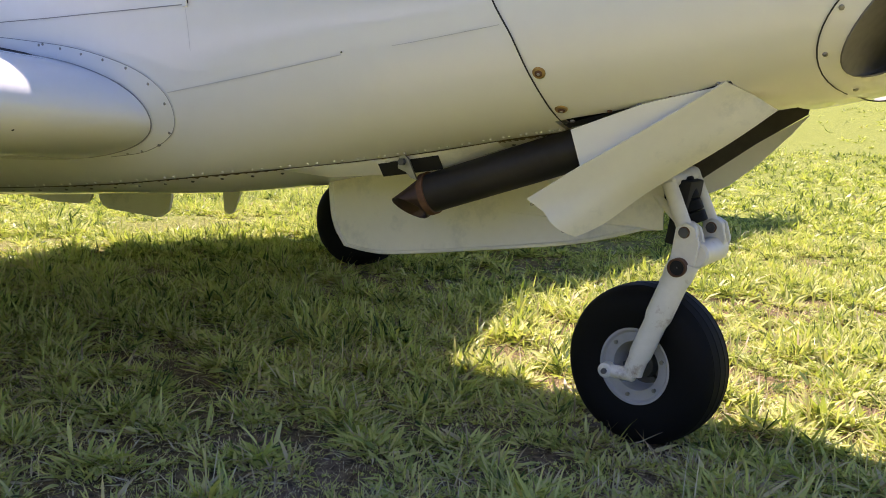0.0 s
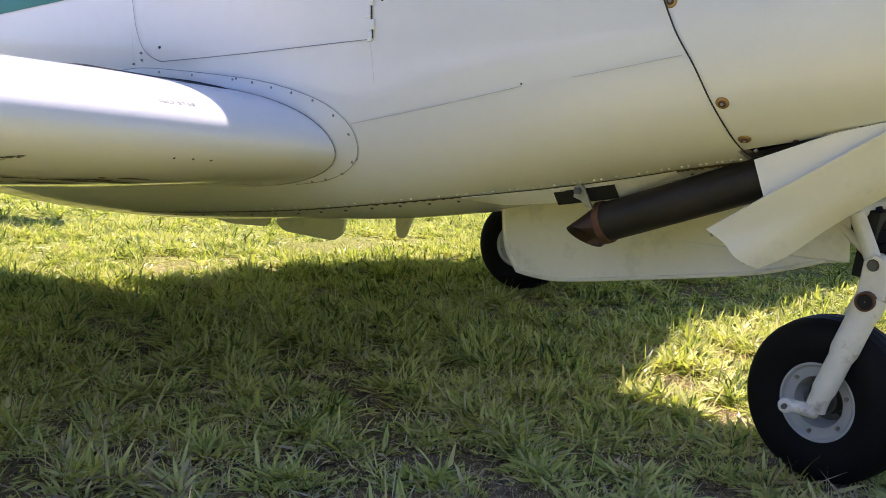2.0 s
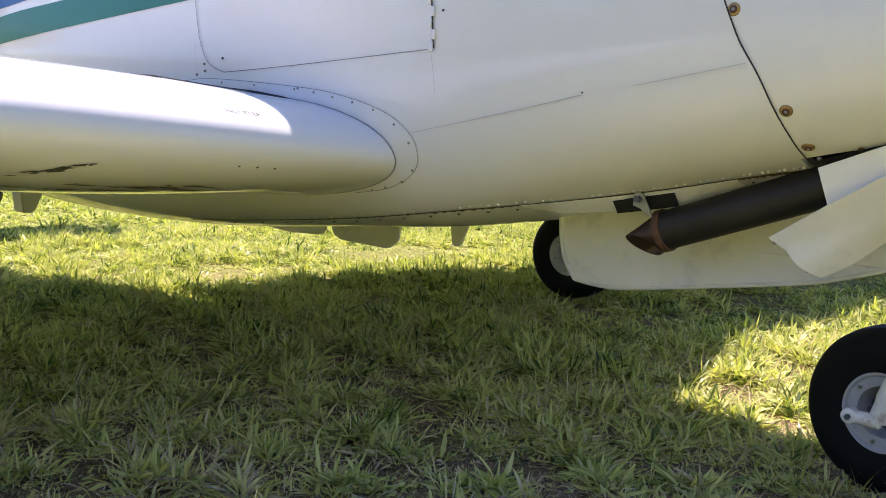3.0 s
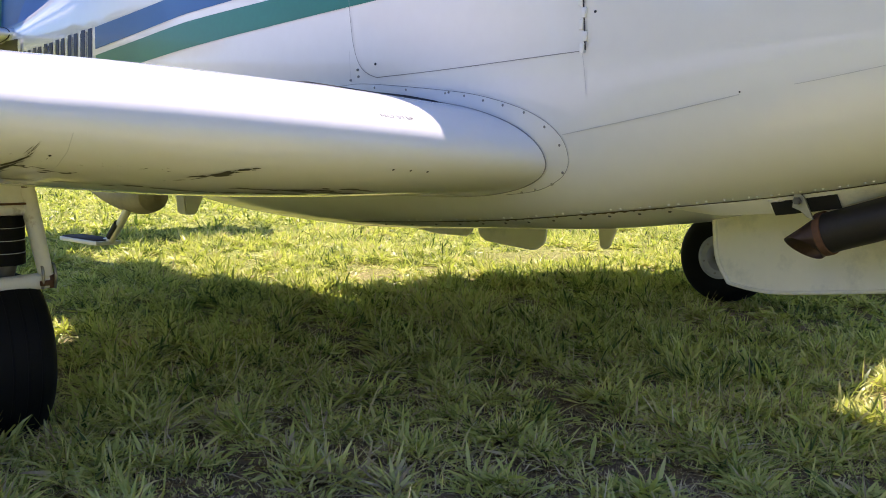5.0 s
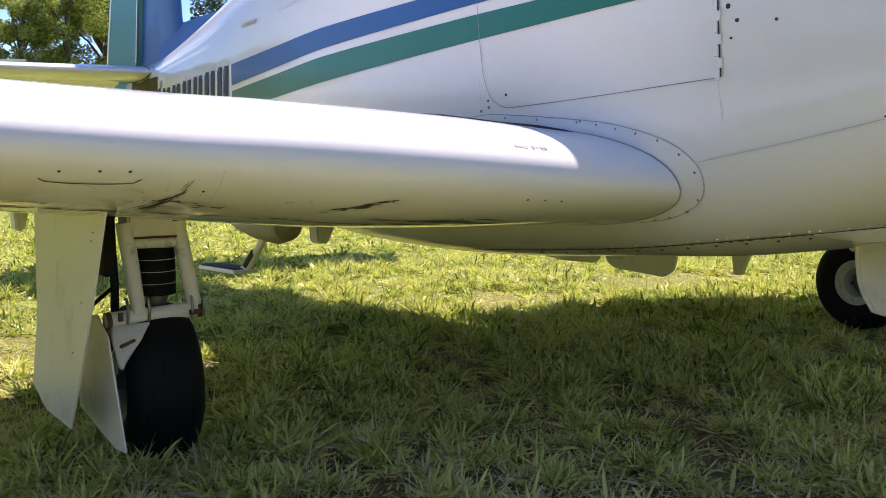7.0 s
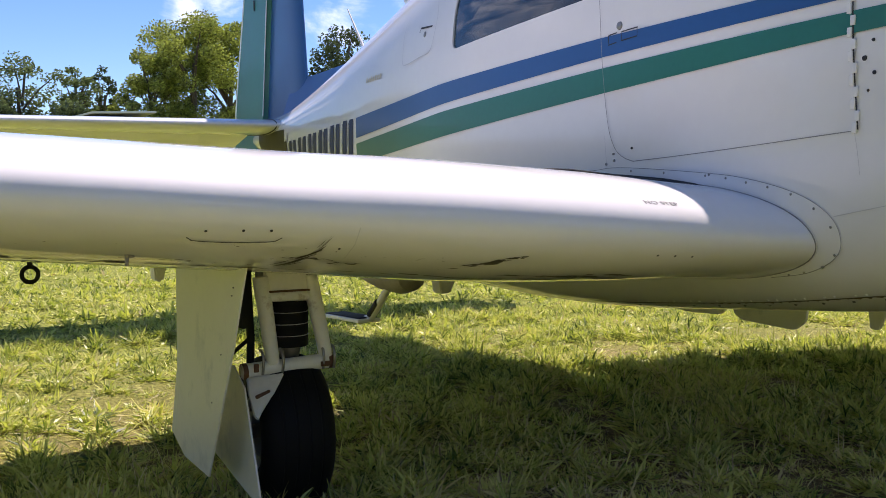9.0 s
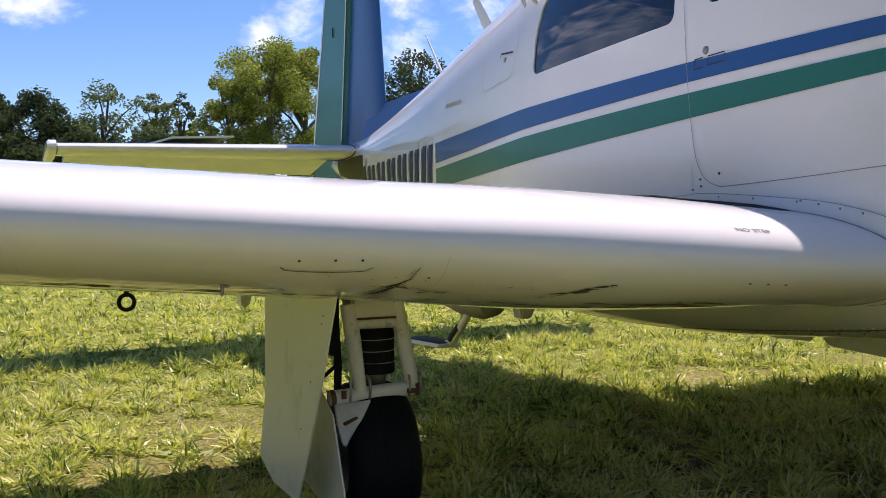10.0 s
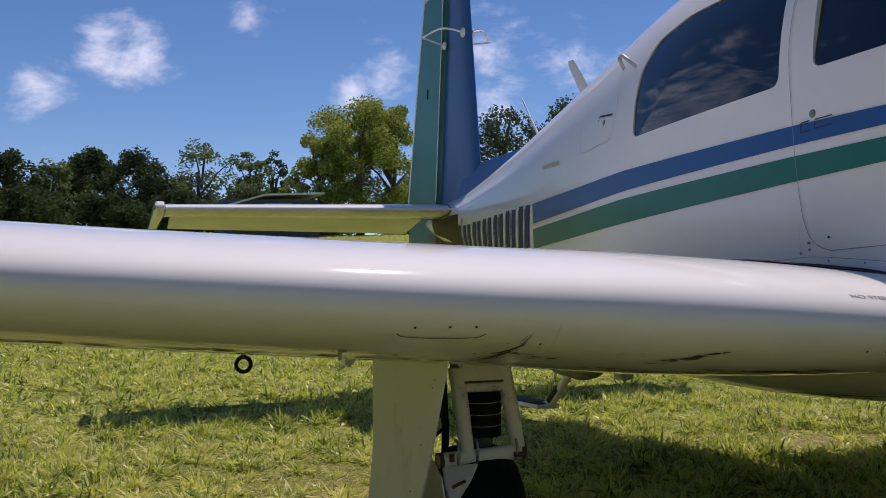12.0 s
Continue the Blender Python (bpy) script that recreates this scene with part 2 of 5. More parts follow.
    for i in range(len(pts) - 1):
        p0, p1, p2, p3 = pts[max(i - 1, 0)], pts[i], pts[i + 1], pts[min(i + 2, len(pts) - 1)]
        for k in range(per):
            t = k / per
            out.append(0.5 * (2 * p1 + (p2 - p0) * t + (2 * p0 - 5 * p1 + 4 * p2 - p3) * t * t + (3 * p1 - p0 - 3 * p2 + p3) * t**3))
    return out + [pts[-1]]


# ---- ground ----
def lift(x, y):
    """Height of the field: level under the aeroplane, rising gently far off."""
    r = math.hypot(x + 1, y + 0.5)
    t = min(max((r - 7) / 43, 0), 1)
    far = min(max((r - 50) / 200, 0), 1)
    return 2.6 * t * t * (3 - 2 * t) + 0.6 * far + 0.010 * math.sin(4.1 * x + 1.3 * y) * math.sin(3.3 * y - 1.7 * x)


def build_ground():
    bm = bmesh.new()
    radii = [0.0] + [0.12 * i for i in range(1, 67)] + [8 * 1.12**i for i in range(1, 40)]
    n = 120
    rings = []
    for r in radii[1:]:
        rings.append([bm.verts.new((-1 + r * math.cos(2 * math.pi * i / n), -0.5 + r * math.sin(2 * math.pi * i / n), 0)) for i in range(n)])
    for a, b in zip(rings, rings[1:]):
        bridge(bm, a, b)
    mid = bm.verts.new((-1, -0.5, 0))
    for i in range(n):
        bm.faces.new((mid, rings[0][i], rings[0][(i + 1) % n]))
    for v in bm.verts:
        v.co.z = lift(v.co.x, v.co.y)
    return bm


def ground_material():
    m = bpy.data.materials.new("short turf over sandy soil")
    m.use_nodes = True
    n, l = m.node_tree.nodes, m.node_tree.links
    p = n["Principled BSDF"]
    p.inputs["Roughness"].default_value = 0.95
    p.inputs["Specular IOR Level"].default_value = 0.15
    where = n.new("ShaderNodeTexCoord")
    tex = []
    for s, d in ((0.7, 6), (5.0, 6), (45.0, 6)):
        t = n.new("ShaderNodeTexNoise")
        t.inputs["Scale"].default_value, t.inputs["Detail"].default_value, t.inputs["Roughness"].default_value = s, d, 0.65
        l.new(where.outputs["Object"], t.inputs[0])
        tex.append(t)
    turf = n.new("ShaderNodeValToRGB")
    turf.color_ramp.elements[0].position, turf.color_ramp.elements[1].position = 0.35, 0.68
    turf.color_ramp.elements[0].color, turf.color_ramp.elements[1].color = (0.085, 0.055, 0.028, 1), (0.34, 0.24, 0.12, 1)
    l.new(tex[2].outputs["Fac"], turf.inputs[0])
    soil = n.new("ShaderNodeValToRGB")
    soil.color_ramp.elements[0].position, soil.color_ramp.elements[1].position = 0.3, 0.7
    soil.color_ramp.elements[0].color, soil.color_ramp.elements[1].color = (0.075, 0.045, 0.026, 1), (0.42, 0.30, 0.20, 1)
    l.new(tex[2].outputs["Fac"], soil.inputs[0])
    add = n.new("ShaderNodeMath")
    add.operation = "ADD"
    l.new(tex[0].outputs["Fac"], add.inputs[0])
    l.new(tex[1].outputs["Fac"], add.inputs[1])
    lim = n.new("ShaderNodeMapRange")
    lim.inputs[1].default_value, lim.inputs[2].default_value = 1.02, 1.14
    l.new(add.outputs[0], lim.inputs[0])
    mix = n.new("ShaderNodeMix")
    mix.data_type = "RGBA"
    l.new(lim.outputs[0], mix.inputs[0])
    l.new(turf.outputs[0], mix.inputs[6])
    l.new(soil.outputs[0], mix.inputs[7])
    # unbroken turf farther out
    reach = n.new("ShaderNodeVectorMath")
    reach.operation = "LENGTH"
    l.new(where.outputs["Object"], reach.inputs[0])
    span = n.new("ShaderNodeMapRange")
    span.inputs[1].default_value, span.inputs[2].default_value, span.inputs[4].default_value = 2.0, 4.6, 0.92
    l.new(reach.outputs["Value"], span.inputs[0])
    lush = n.new("ShaderNodeValToRGB")
    lush.color_ramp.elements[0].position, lush.color_ramp.elements[1].position = 0.36, 0.64
    lush.color_ramp.elements[0].color, lush.color_ramp.elements[1].color = (0.11, 0.14, 0.024, 1), (0.36, 0.40, 0.075, 1)
    l.new(tex[2].outputs["Fac"], lush.inputs[0])
    field = n.new("ShaderNodeMix")
    field.data_type = "RGBA"
    l.new(span.outputs[0], field.inputs[0])
    l.new(mix.outputs[2], field.inputs[6])
    l.new(lush.outputs[0], field.inputs[7])
    l.new(field.outputs[2], p.inputs["Base Color"])
    b = n.new("ShaderNodeBump")
    b.inputs["Strength"].default_value, b.inputs["Distance"].default_value = 0.8, 0.03
    l.new(tex[2].outputs["Fac"], b.inputs["Height"])
    l.new(b.outputs[0], p.inputs["Normal"])
    return m


ground = tagged(part("ground", build_ground(), ground_material(), sharp=180), "sunlit mown grass field with sandy bare patches", "ground", kind="structure")

# ---- fuselage ----
# x, half width, bottom, height of the widest line, top, roundness below and above
STATIONS = [
    (0.68, 0.20, 0.91, 1.00, 1.09, 2.1, 2.1),
    (0.60, 0.32, 0.84, 1.00, 1.17, 2.3, 2.3),
    (0.40, 0.41, 0.765, 0.99, 1.22, 2.6, 2.5),
    (0.10, 0.45, 0.70, 0.97, 1.26, 2.9, 2.6),
    (-0.12, 0.465, 0.66, 0.95, 1.29, 3.0, 2.6),
    (-0.50, 0.50, 0.585, 0.95, 1.45, 3.5, 2.5),
    (-0.95, 0.54, 0.49, 0.95, 1.80, 4.0, 2.4),
    (-1.40, 0.55, 0.447, 1.00, 1.91, 4.0, 2.4),
    (-2.00, 0.545, 0.398, 1.02, 1.95, 3.6, 2.4),
    (-2.60, 0.52, 0.385, 1.05, 1.89, 3.2, 2.4),
    (-3.20, 0.46, 0.41, 1.08, 1.757, 3.0, 2.3),
    (-3.70, 0.41, 0.50, 1.08, 1.640, 2.8, 2.2),
    (-4.50, 0.305, 0.69, 1.10, 1.462, 2.6, 2.1),
    (-5.30, 0.205, 0.88, 1.12, 1.312, 2.4, 2.0),
    (-6.00, 0.105, 1.03, 1.14, 1.25, 2.2, 2.0),
    (-6.25, 0.05, 1.10, 1.14, 1.19, 2.0, 2.0),
]
ST = np.array(STATIONS)[::-1]
SLOPES = np.gradient(ST, axis=0) / np.gradient(ST[:, 0])[:, None]


def station(x):
    """Half width, bottom, widest height, top and roundness of the fuselage at x."""
    x = min(max(x, ST[0, 0]), ST[-1, 0])
    i = min(max(int(np.searchsorted(ST[:, 0], x)) - 1, 0), len(ST) - 2)
    h = ST[i + 1, 0] - ST[i, 0]
    u = (x - ST[i, 0]) / h
    a, b, c, d = 2 * u**3 - 3 * u**2 + 1, (u**3 - 2 * u**2 + u) * h, 3 * u**2 - 2 * u**3, (u**3 - u**2) * h
    return (a * ST[i] + b * SLOPES[i] + c * ST[i + 1] + d * SLOPES[i + 1])[1:]


def side_y(x, z):
    """Half width of the fuselage at x and height z."""
    w, zb, zm, zt, nb, nt = station(x)
    f, n = ((zm - z) / (zm - zb), nb) if z < zm else ((z - zm) / (zt - zm), nt)
    return w * max(1 - min(abs(f), 1) ** n, 0.0) ** (1 / n)


airplane = thing("airplane", "white single-engine aeroplane with blue and teal stripes parked on grass", "airplane")


def ring_points(x, n=72, inset=0.0):
    w, zb, zm, zt, nb, nt = station(x)
    pts = []
    for i in range(n):
        a = 2 * math.pi * i / n
        c, s = math.cos(a), math.sin(a)
        e = nt if s > 0 else nb
        y = (w - inset) * math.copysign(abs(c) ** (2 / e), c)
        z = zm + ((zt - zm) if s > 0 else (zm - zb)) * math.copysign(abs(s) ** (2 / e), s) * (1 - inset / 0.5)
        pts.append((x, y, z))
    return pts


def on_side(x, z, out=0.0, side=-1):
    """A point of the fuselage's side, a little proud."""
    return Vector((x, side * (side_y(x, z) + out), z))


def build_fuselage():
    bm = bmesh.new()
    xs = list(np.linspace(0.68, 0.2, 16)) + list(np.linspace(0.17, -3.2, 84)) + list(np.linspace(-3.25, -6.25, 40))
    loft(bm, [ring_points(float(x)) for x in xs])
    return bm


CABIN = material("dark cabin lining", (0.05, 0.05, 0.05), 0.8, vary=0.2)


def prism(outline, y0, y1):
    """A closed block from an outline of (x, z), between two planes of y."""
    bm = bmesh.new()
    loft(bm, [[(x, y0, z) for x, z in outline], [(x, y1, z) for x, z in outline]])
    bmesh.ops.recalc_face_normals(bm, faces=bm.faces)
    return bm


def rounded(pts, per=6):
    """A closed line with softened corners through the points."""
    pts = [Vector((x, 0, z)) for x, z in pts]
    out = []
    for i, p in enumerate(pts):
        a, b = pts[i - 1], pts[(i + 1) % len(pts)]
        r = min((a - p).length, (b - p).length) * 0.3
        r = min(r, 0.035)
        s, e = p + (a - p).normalized() * r, p + (b - p).normalized() * r
        for k in range(per + 1):
            t = k / per
            q = s * (1 - t) ** 2 + p * 2 * t * (1 - t) + e * t * t
            out.append((q.x, q.z))
    return out


REAR_WINDOW = rounded([(-2.595, 1.276), (-1.765, 1.314), (-1.80, 1.63), (-2.10, 1.672), (-2.35, 1.665), (-2.54, 1.618), (-2.61, 1.53), (-2.612, 1.41)])
DOOR_WINDOW = rounded([(-1.628, 1.338), (-0.98, 1.36), (-1.12, 1.55), (-1.28, 1.66), (-1.67, 1.668)])
INLET = [(0.431 + 0.072 * math.cos(a) * (1.0 - 0.25 * math.sin(a)), 0.862 + 0.062 * math.sin(a) + 0.045 * math.cos(a)) for a in np.linspace(0, 2 * math.pi, 33)[:-1]]


def cut_away(body_bm, mats, cutters, thick):
    """Thickens a skin inwards and cuts openings through it."""
    data = bpy.data.meshes.new("skin")
    bmesh.ops.recalc_face_normals(body_bm, faces=body_bm.faces)
    body_bm.to_mesh(data)
    body_bm.free()
    for m in mats:
        data.materials.append(m)
    skin = new("skin", data)
    shell = skin.modifiers.new("shell", "SOLIDIFY")
    shell.thickness, shell.offset, shell.material_offset, shell.material_offset_rim = thick, -1, 1, 0
    tools = []
    for c in cutters:
        d = bpy.data.meshes.new("cutter")
        c.to_mesh(d)
        c.free()
        tool = new("cutter", d)
        tools.append(tool)
        mod = skin.modifiers.new("cut", "BOOLEAN")
        mod.operation, mod.solver, mod.object = "DIFFERENCE", "EXACT", tool
    bpy.context.view_layer.update()
    made = bpy.data.meshes.new_from_object(skin.evaluated_get(bpy.context.evaluated_depsgraph_get()))
    for ob in [skin, *tools]:
        bpy.data.objects.remove(ob)
    out = bmesh.new()
    out.from_mesh(made)
    return out


WELL = bmesh.new()
block(WELL, (0.06, 0.025, 0.62), (0.40, 0.27, 0.40))
FLAP = bmesh.new()
block(FLAP, (0.01, -0.245, 0.66), (0.30, 0.14, 0.16))
fuselage = part("fuselage", cut_away(build_fuselage(), [WHITE, CABIN], [prism(REAR_WINDOW, -0.75, -0.2), prism(DOOR_WINDOW, -0.75, -0.2), prism(INLET, -0.75, -0.1), WELL, FLAP], 0.018), [WHITE, CABIN], airplane, "gloss white riveted fuselage", sharp=50)


def ribbon(bm, pts, width, out=0.003):
    """A strip along a line of (x, z) on the fuselage's side."""
    pts = [Vector((x, 0, z)) for x, z in pts]
    rows = []
    for i, p in enumerate(pts):
        d = (pts[min(i + 1, len(pts) - 1)] - pts[max(i - 1, 0)]).normalized()
        s = Vector((-d.z, 0, d.x)) * (width / 2)
        rows.append([bm.verts.new(on_side(q.x, q.z, out)) for q in (p - s, p + s)])
    for a, b in zip(rows, rows[1:]):
        bm.faces.new((a[0], a[1], b[1], b[0]))
    return bm


def curve_xz(pts, per=10):
    return [(p.x, p.z) for p in smooth_path([(x, 0, z) for x, z in pts], per)]


def band(bm, low, high, xs, out=0.003, rows=4):
    """A painted band on the side between two lines of height over x."""
    grid = []
    for x in xs:
        a, b = float(np.interp(x, *low)), float(np.interp(x, *high))
        grid.append([bm.verts.new(on_side(x, a + (b - a) * k / rows, out)) for k in range(rows + 1)])
    for r, s in zip(grid, grid[1:]):
        for k in range(rows):
            bm.faces.new((r[k], r[k + 1], s[k + 1], s[k]))
    return bm


KX = [-3.66, -2.67, -1.69, -0.9, 0.4]
BLUE_TOP = (KX, [1.110, 1.163, 1.191, 1.204, 1.217])
BLUE_LOW = (KX, [1.019, 1.089, 1.137, 1.165, 1.204])
GREEN_TOP = (KX, [0.994, 1.062, 1.107, 1.136, 1.192])
GREEN_LOW = (KX, [0.905, 0.973, 1.038, 1.089, 1.167])
xs = [float(x) for x in np.linspace(-3.65, 0.3, 80)]
part("stripe", band(bmesh.new(), BLUE_LOW, BLUE_TOP, xs), BLUE, fuselage, "mid-blue painted stripe")
part("stripe", band(bmesh.new(), GREEN_LOW, GREEN_TOP, xs), GREEN, fuselage, "teal green painted stripe")


# ---- wings ----
def airfoil(n=44, camber=0.010):
    """Points round a wing section of unit chord and unit thickness, from the trailing edge over the top."""
    pts = []
    for i in range(2 * n):
        a = math.pi * i / n
        u = 0.5 * (1 + math.cos(a))
        yt = 5 * (0.2969 * math.sqrt(u) - 0.126 * u - 0.3516 * u**2 + 0.2843 * u**3 - 0.1036 * u**4)
        yc = camber / 0.16 * (0.8 * u - u * u) if u < 0.4 else camber / 0.36 * (0.2 + 0.8 * u - u * u)
        pts.append((u, yt if i < n else -yt, yc))
    return pts


FOIL = airfoil()


def aft(y, u, side):
    """Extra depth added behind mid-chord of the unseen far wing, to lengthen its shadow."""
    return 0.0 if side < 0 else float(np.interp(y, [1.2, 1.5, 2.2], [0.27, 0.22, 0.0])) * max(u - 0.5, 0.0) * 2


def wing_ring(y, lx, lz, chord, thick, twist, side):
    c, s = math.cos(radians(twist)), math.sin(radians(twist))
    out = []
    # the unseen far wing is also swept forward to place its shadow
    sweep = 0.09 * max(y - 1.45, 0.0) if side > 0 else 0.0
    for u, t, k in FOIL:
        a, b = u * chord + aft(y, u, side), (t * thick * (float(np.interp(y, [0.55, 1.15], [0.74, 1.0])) if t < 0 else float(np.interp(y, [0.55, 0.9, 1.25, 1.6, 2.3, 3.0], [0.86, 0.93, 1.0, 0.965, 0.915, 0.945]))) + k) * chord
        out.append((lx + sweep - a * c - b * s, side * y, lz - a * s + b * c))
    return out


# y, leading edge x and z, chord, thickness, twist
def wing_row(y, lx, chord, thick, twist):
    return (y, lx, 0.660 + 0.0715 * (y - 0.54), chord, thick, twist)


WING = [wing_row(*r) for r in ((0.46, -0.955, 1.99, 0.157, 1.8), (0.60, -0.985, 1.95, 0.158, 1.8), (0.85, -1.04, 1.88, 0.165, 1.8),
        (1.20, -1.135, 1.77, 0.166, 1.8), (1.45, -1.20, 1.70, 0.167, 1.8), (1.53, -1.212, 1.685, 0.168, 1.8), (2.50, -1.235, 1.52, 0.168, 1.6),
        (3.50, -1.265, 1.35, 0.158, 1.4), (4.60, -1.30, 1.16, 0.145, 1.0), (5.30, -1.33, 1.02, 0.13, 0.8), (5.48, -1.38, 0.90, 0.11, 0.6), (5.56, -1.55, 0.55, 0.08, 0.5))]


def build_wing(side):
    bm = bmesh.new()
    rings = []
    for a, b in zip(WING, WING[1:]):
        steps = max(2, int((b[0] - a[0]) / 0.12))
        rings += [wing_ring(*[p + (q - p) * k / steps for p, q in zip(a, b)], side) for k in range(steps)]
    rings.append(wing_ring(*WING[-1], side))
    return loft(bm, rings)


wing = part("wing", build_wing(-1), WING_WHITE, airplane, "white low wing with chipped leading edge", sharp=50)
wing_far = part("wing", build_wing(1), WING_WHITE, airplane, "white low wing", sharp=50)

# ---- windows, door and skin details ----
def pane(outline, inset, thick=0.006):
    """A curved pane that follows the fuselage inside an opening."""
    bm = bmesh.new()
    cx, cz = sum(p[0] for p in outline) / len(outline), sum(p[1] for p in outline) / len(outline)
    steps = 8
    rings = []
    for k in range(1, steps + 1):
        rings.append([bm.verts.new(on_side(cx + (x - cx) * k / steps * 1.01, cz + (z - cz) * k / steps * 1.01, -inset)) for x, z in outline])
    for a, b in zip(rings, rings[1:]):
        bridge(bm, a, b)
    bm.faces.new(rings[0])
    return thicken(bm, thick)


glass_rear = part("window", pane(REAR_WINDOW, 0.006), GLASS, fuselage, "dark tinted acrylic cabin window", sharp=60)
glass_door = part("window", pane(DOOR_WINDOW, 0.006), GLASS, fuselage, "dark tinted acrylic door window", sharp=60)
glass_rear.visible_shadow = glass_door.visible_shadow = False
DOOR_SEAM = curve_xz([(-1.755, 1.66), (-1.735, 1.43), (-1.70, 1.25), (-1.675, 1.08), (-1.660, 0.985), (-1.645, 0.926), (-1.615, 0.878), (-1.561, 0.853), (-1.50, 0.852), (-1.214, 0.867), (-0.862, 0.891)])
door = part("cabin_door", ribbon(bmesh.new(), DOOR_SEAM, 0.0020), GREYSEAM, fuselage, "flush cabin door with a thin dark seam")


def stud(bm, x, z, r, out=0.004, n=12):
    """A fastener head on the fuselage's side."""
    c = on_side(x, z, -0.001)
    e = 0.01
    tx, tz = on_side(x + e, z) - on_side(x - e, z), on_side(x, z + e) - on_side(x, z - e)
    nrm = tx.cross(tz).normalized()
    if nrm.y > 0:
        nrm = -nrm
    return lathe_dome(bm, c, nrm, r, out, n)


def lathe_dome(bm, c, nrm, r, out, n=12):
    u, v = frame_of(nrm)
    a, b, d = ring_of(bm, c, u, v, r, n), ring_of(bm, c + nrm * out * 0.7, u, v, r * 0.85, n), ring_of(bm, c + nrm * out, u, v, r * 0.4, n)
    bridge(bm, a, b)
    bridge(bm, b, d)
    bm.faces.new(d)
    return bm


hinge = part("hinge", ribbon(bmesh.new(), [(-0.861 - k * 0.0021 - 0.004, 0.893 + k * 0.025) for k in range(13)], 0.012, 0.0022), WHITE, fuselage, "white piano hinge of the cabin door")
for k in range(12):
    z = 0.897 + 0.0245 * k
    x = -0.861 - (z - 0.893) * 0.084
    bm = bmesh.new()
    block(bm, on_side(x + (0.006 if k % 2 else -0.002), z, 0.002), (0.012, 0.006, 0.021), bevel=0.0015)
    part("knuckle", bm, WHITE, hinge)
part("hinge_gap", ribbon(bmesh.new(), [(-0.861 - k * 0.0021 + 0.006, 0.893 + k * 0.025) for k in range(13)], 0.0035, 0.0032), SEAM, fuselage, "dark hinge gap")
lock_bm = bmesh.new()
stud(lock_bm, -1.615, 1.214, 0.012, 0.006, 16)
part("door_lock", lock_bm, STEEL, fuselage, "round steel key lock")
for pts in ([(-1.655, 1.193), (-1.655, 1.167), (-1.62, 1.170)], [(-1.655, 1.193), (-1.62, 1.196)], [(-1.60, 1.172), (-1.535, 1.176), (-1.535, 1.199), (-1.60, 1.196), (-1.60, 1.172)]):
    part("handle_edge", ribbon(bmesh.new(), pts, 0.0035, 0.0045), SEAM, fuselage, "flush door handle outline")

COWL_SEAM = curve_xz([(-0.235, 0.97), (-0.204, 0.898), (-0.169, 0.836), (-0.147, 0.779), (-0.133, 0.731), (-0.128, 0.685)])
part("cowl_seam", ribbon(bmesh.new(), COWL_SEAM, 0.0032), SEAM, fuselage, "dark gap of the engine cowl")
part("panel_seam", ribbon(bmesh.new(), curve_xz([(-0.917, 0.714), (-0.703, 0.756), (-0.506, 0.798)]), 0.0018), FAINT, fuselage, "thin panel seam")
part("panel_seam", ribbon(bmesh.new(), curve_xz([(-0.40, 0.816), (-0.342, 0.826), (-0.190, 0.855)]), 0.0014), FAINT, fuselage, "thin panel seam")
part("panel_seam", ribbon(bmesh.new(), curve_xz([(-0.862, 0.886), (-0.855, 0.845), (-0.85, 0.80)]), 0.0012), FAINT, fuselage, "thin panel seam")
part("panel_seam", ribbon(bmesh.new(), curve_xz([(-1.668, 0.925), (-1.664, 0.88), (-1.660, 0.842)]), 0.0012), FAINT, fuselage, "thin panel seam")
FAIR_OUT = curve_xz([(-1.85, 0.823), (-1.72, 0.829), (-1.59, 0.834), (-1.298, 0.815), (-1.142, 0.797), (-1.003, 0.762), (-0.926, 0.716), (-0.908, 0.664), (-0.938, 0.621), (-1.02, 0.586), (-1.13, 0.568)], 8)
FAIR_IN = curve_xz([(-1.258, 0.778), (-1.072, 0.740), (-1.007, 0.705), (-0.985, 0.666), (-1.02, 0.628), (-1.105, 0.598), (-1.20, 0.580)], 8)


def fairing_panel():
    """The raised collar round the wing root."""
    bm = bmesh.new()
    n = 60
    o = [FAIR_OUT[min(int(round(i * (len(FAIR_OUT) - 1) / (n - 1))), len(FAIR_OUT) - 1)] for i in range(n)]
    inner = [(-1.75, 0.79), (-1.50, 0.80)] + FAIR_IN
    c = [inner[min(int(round(i * (len(inner) - 1) / (n - 1))), len(inner) - 1)] for i in range(n)]
    rows = [[on_side(p[0] + (q[0] - p[0]) * k / 4, p[1] + (q[1] - p[1]) * k / 4, 0.0035 if 0 < k else 0.0025) for k in range(5)] for p, q in zip(o, c)]
    return grid_sheet(bm, rows, 0.002)


part("wing_root_fairing", fairing_panel(), WHITE, fuselage, "white wing root fairing held by screws", sharp=70)
part("fairing_seam", ribbon(bmesh.new(), FAIR_OUT, 0.0013, 0.0042), GREYSEAM, fuselage, "dark fairing edge")
for x, z in ((-1.557, 0.824), (-1.428, 0.817), (-1.280, 0.807), (-1.268, 0.809), (-1.213, 0.800), (-1.150, 0.789), (-1.087, 0.778), (-1.023, 0.762), (-0.965, 0.731), (-0.928, 0.692), (-0.934, 0.632), (-0.975, 0.604), (-1.030, 0.588), (-1.075, 0.580),
             (-1.629, 0.854), (-1.632, 0.872), (-1.664, 0.845), (-1.08, 0.607)):
    bm = bmesh.new()
    stud(bm, x, z, 0.0037, 0.0062, 10)
    part("screw", bm, STEEL, fuselage)
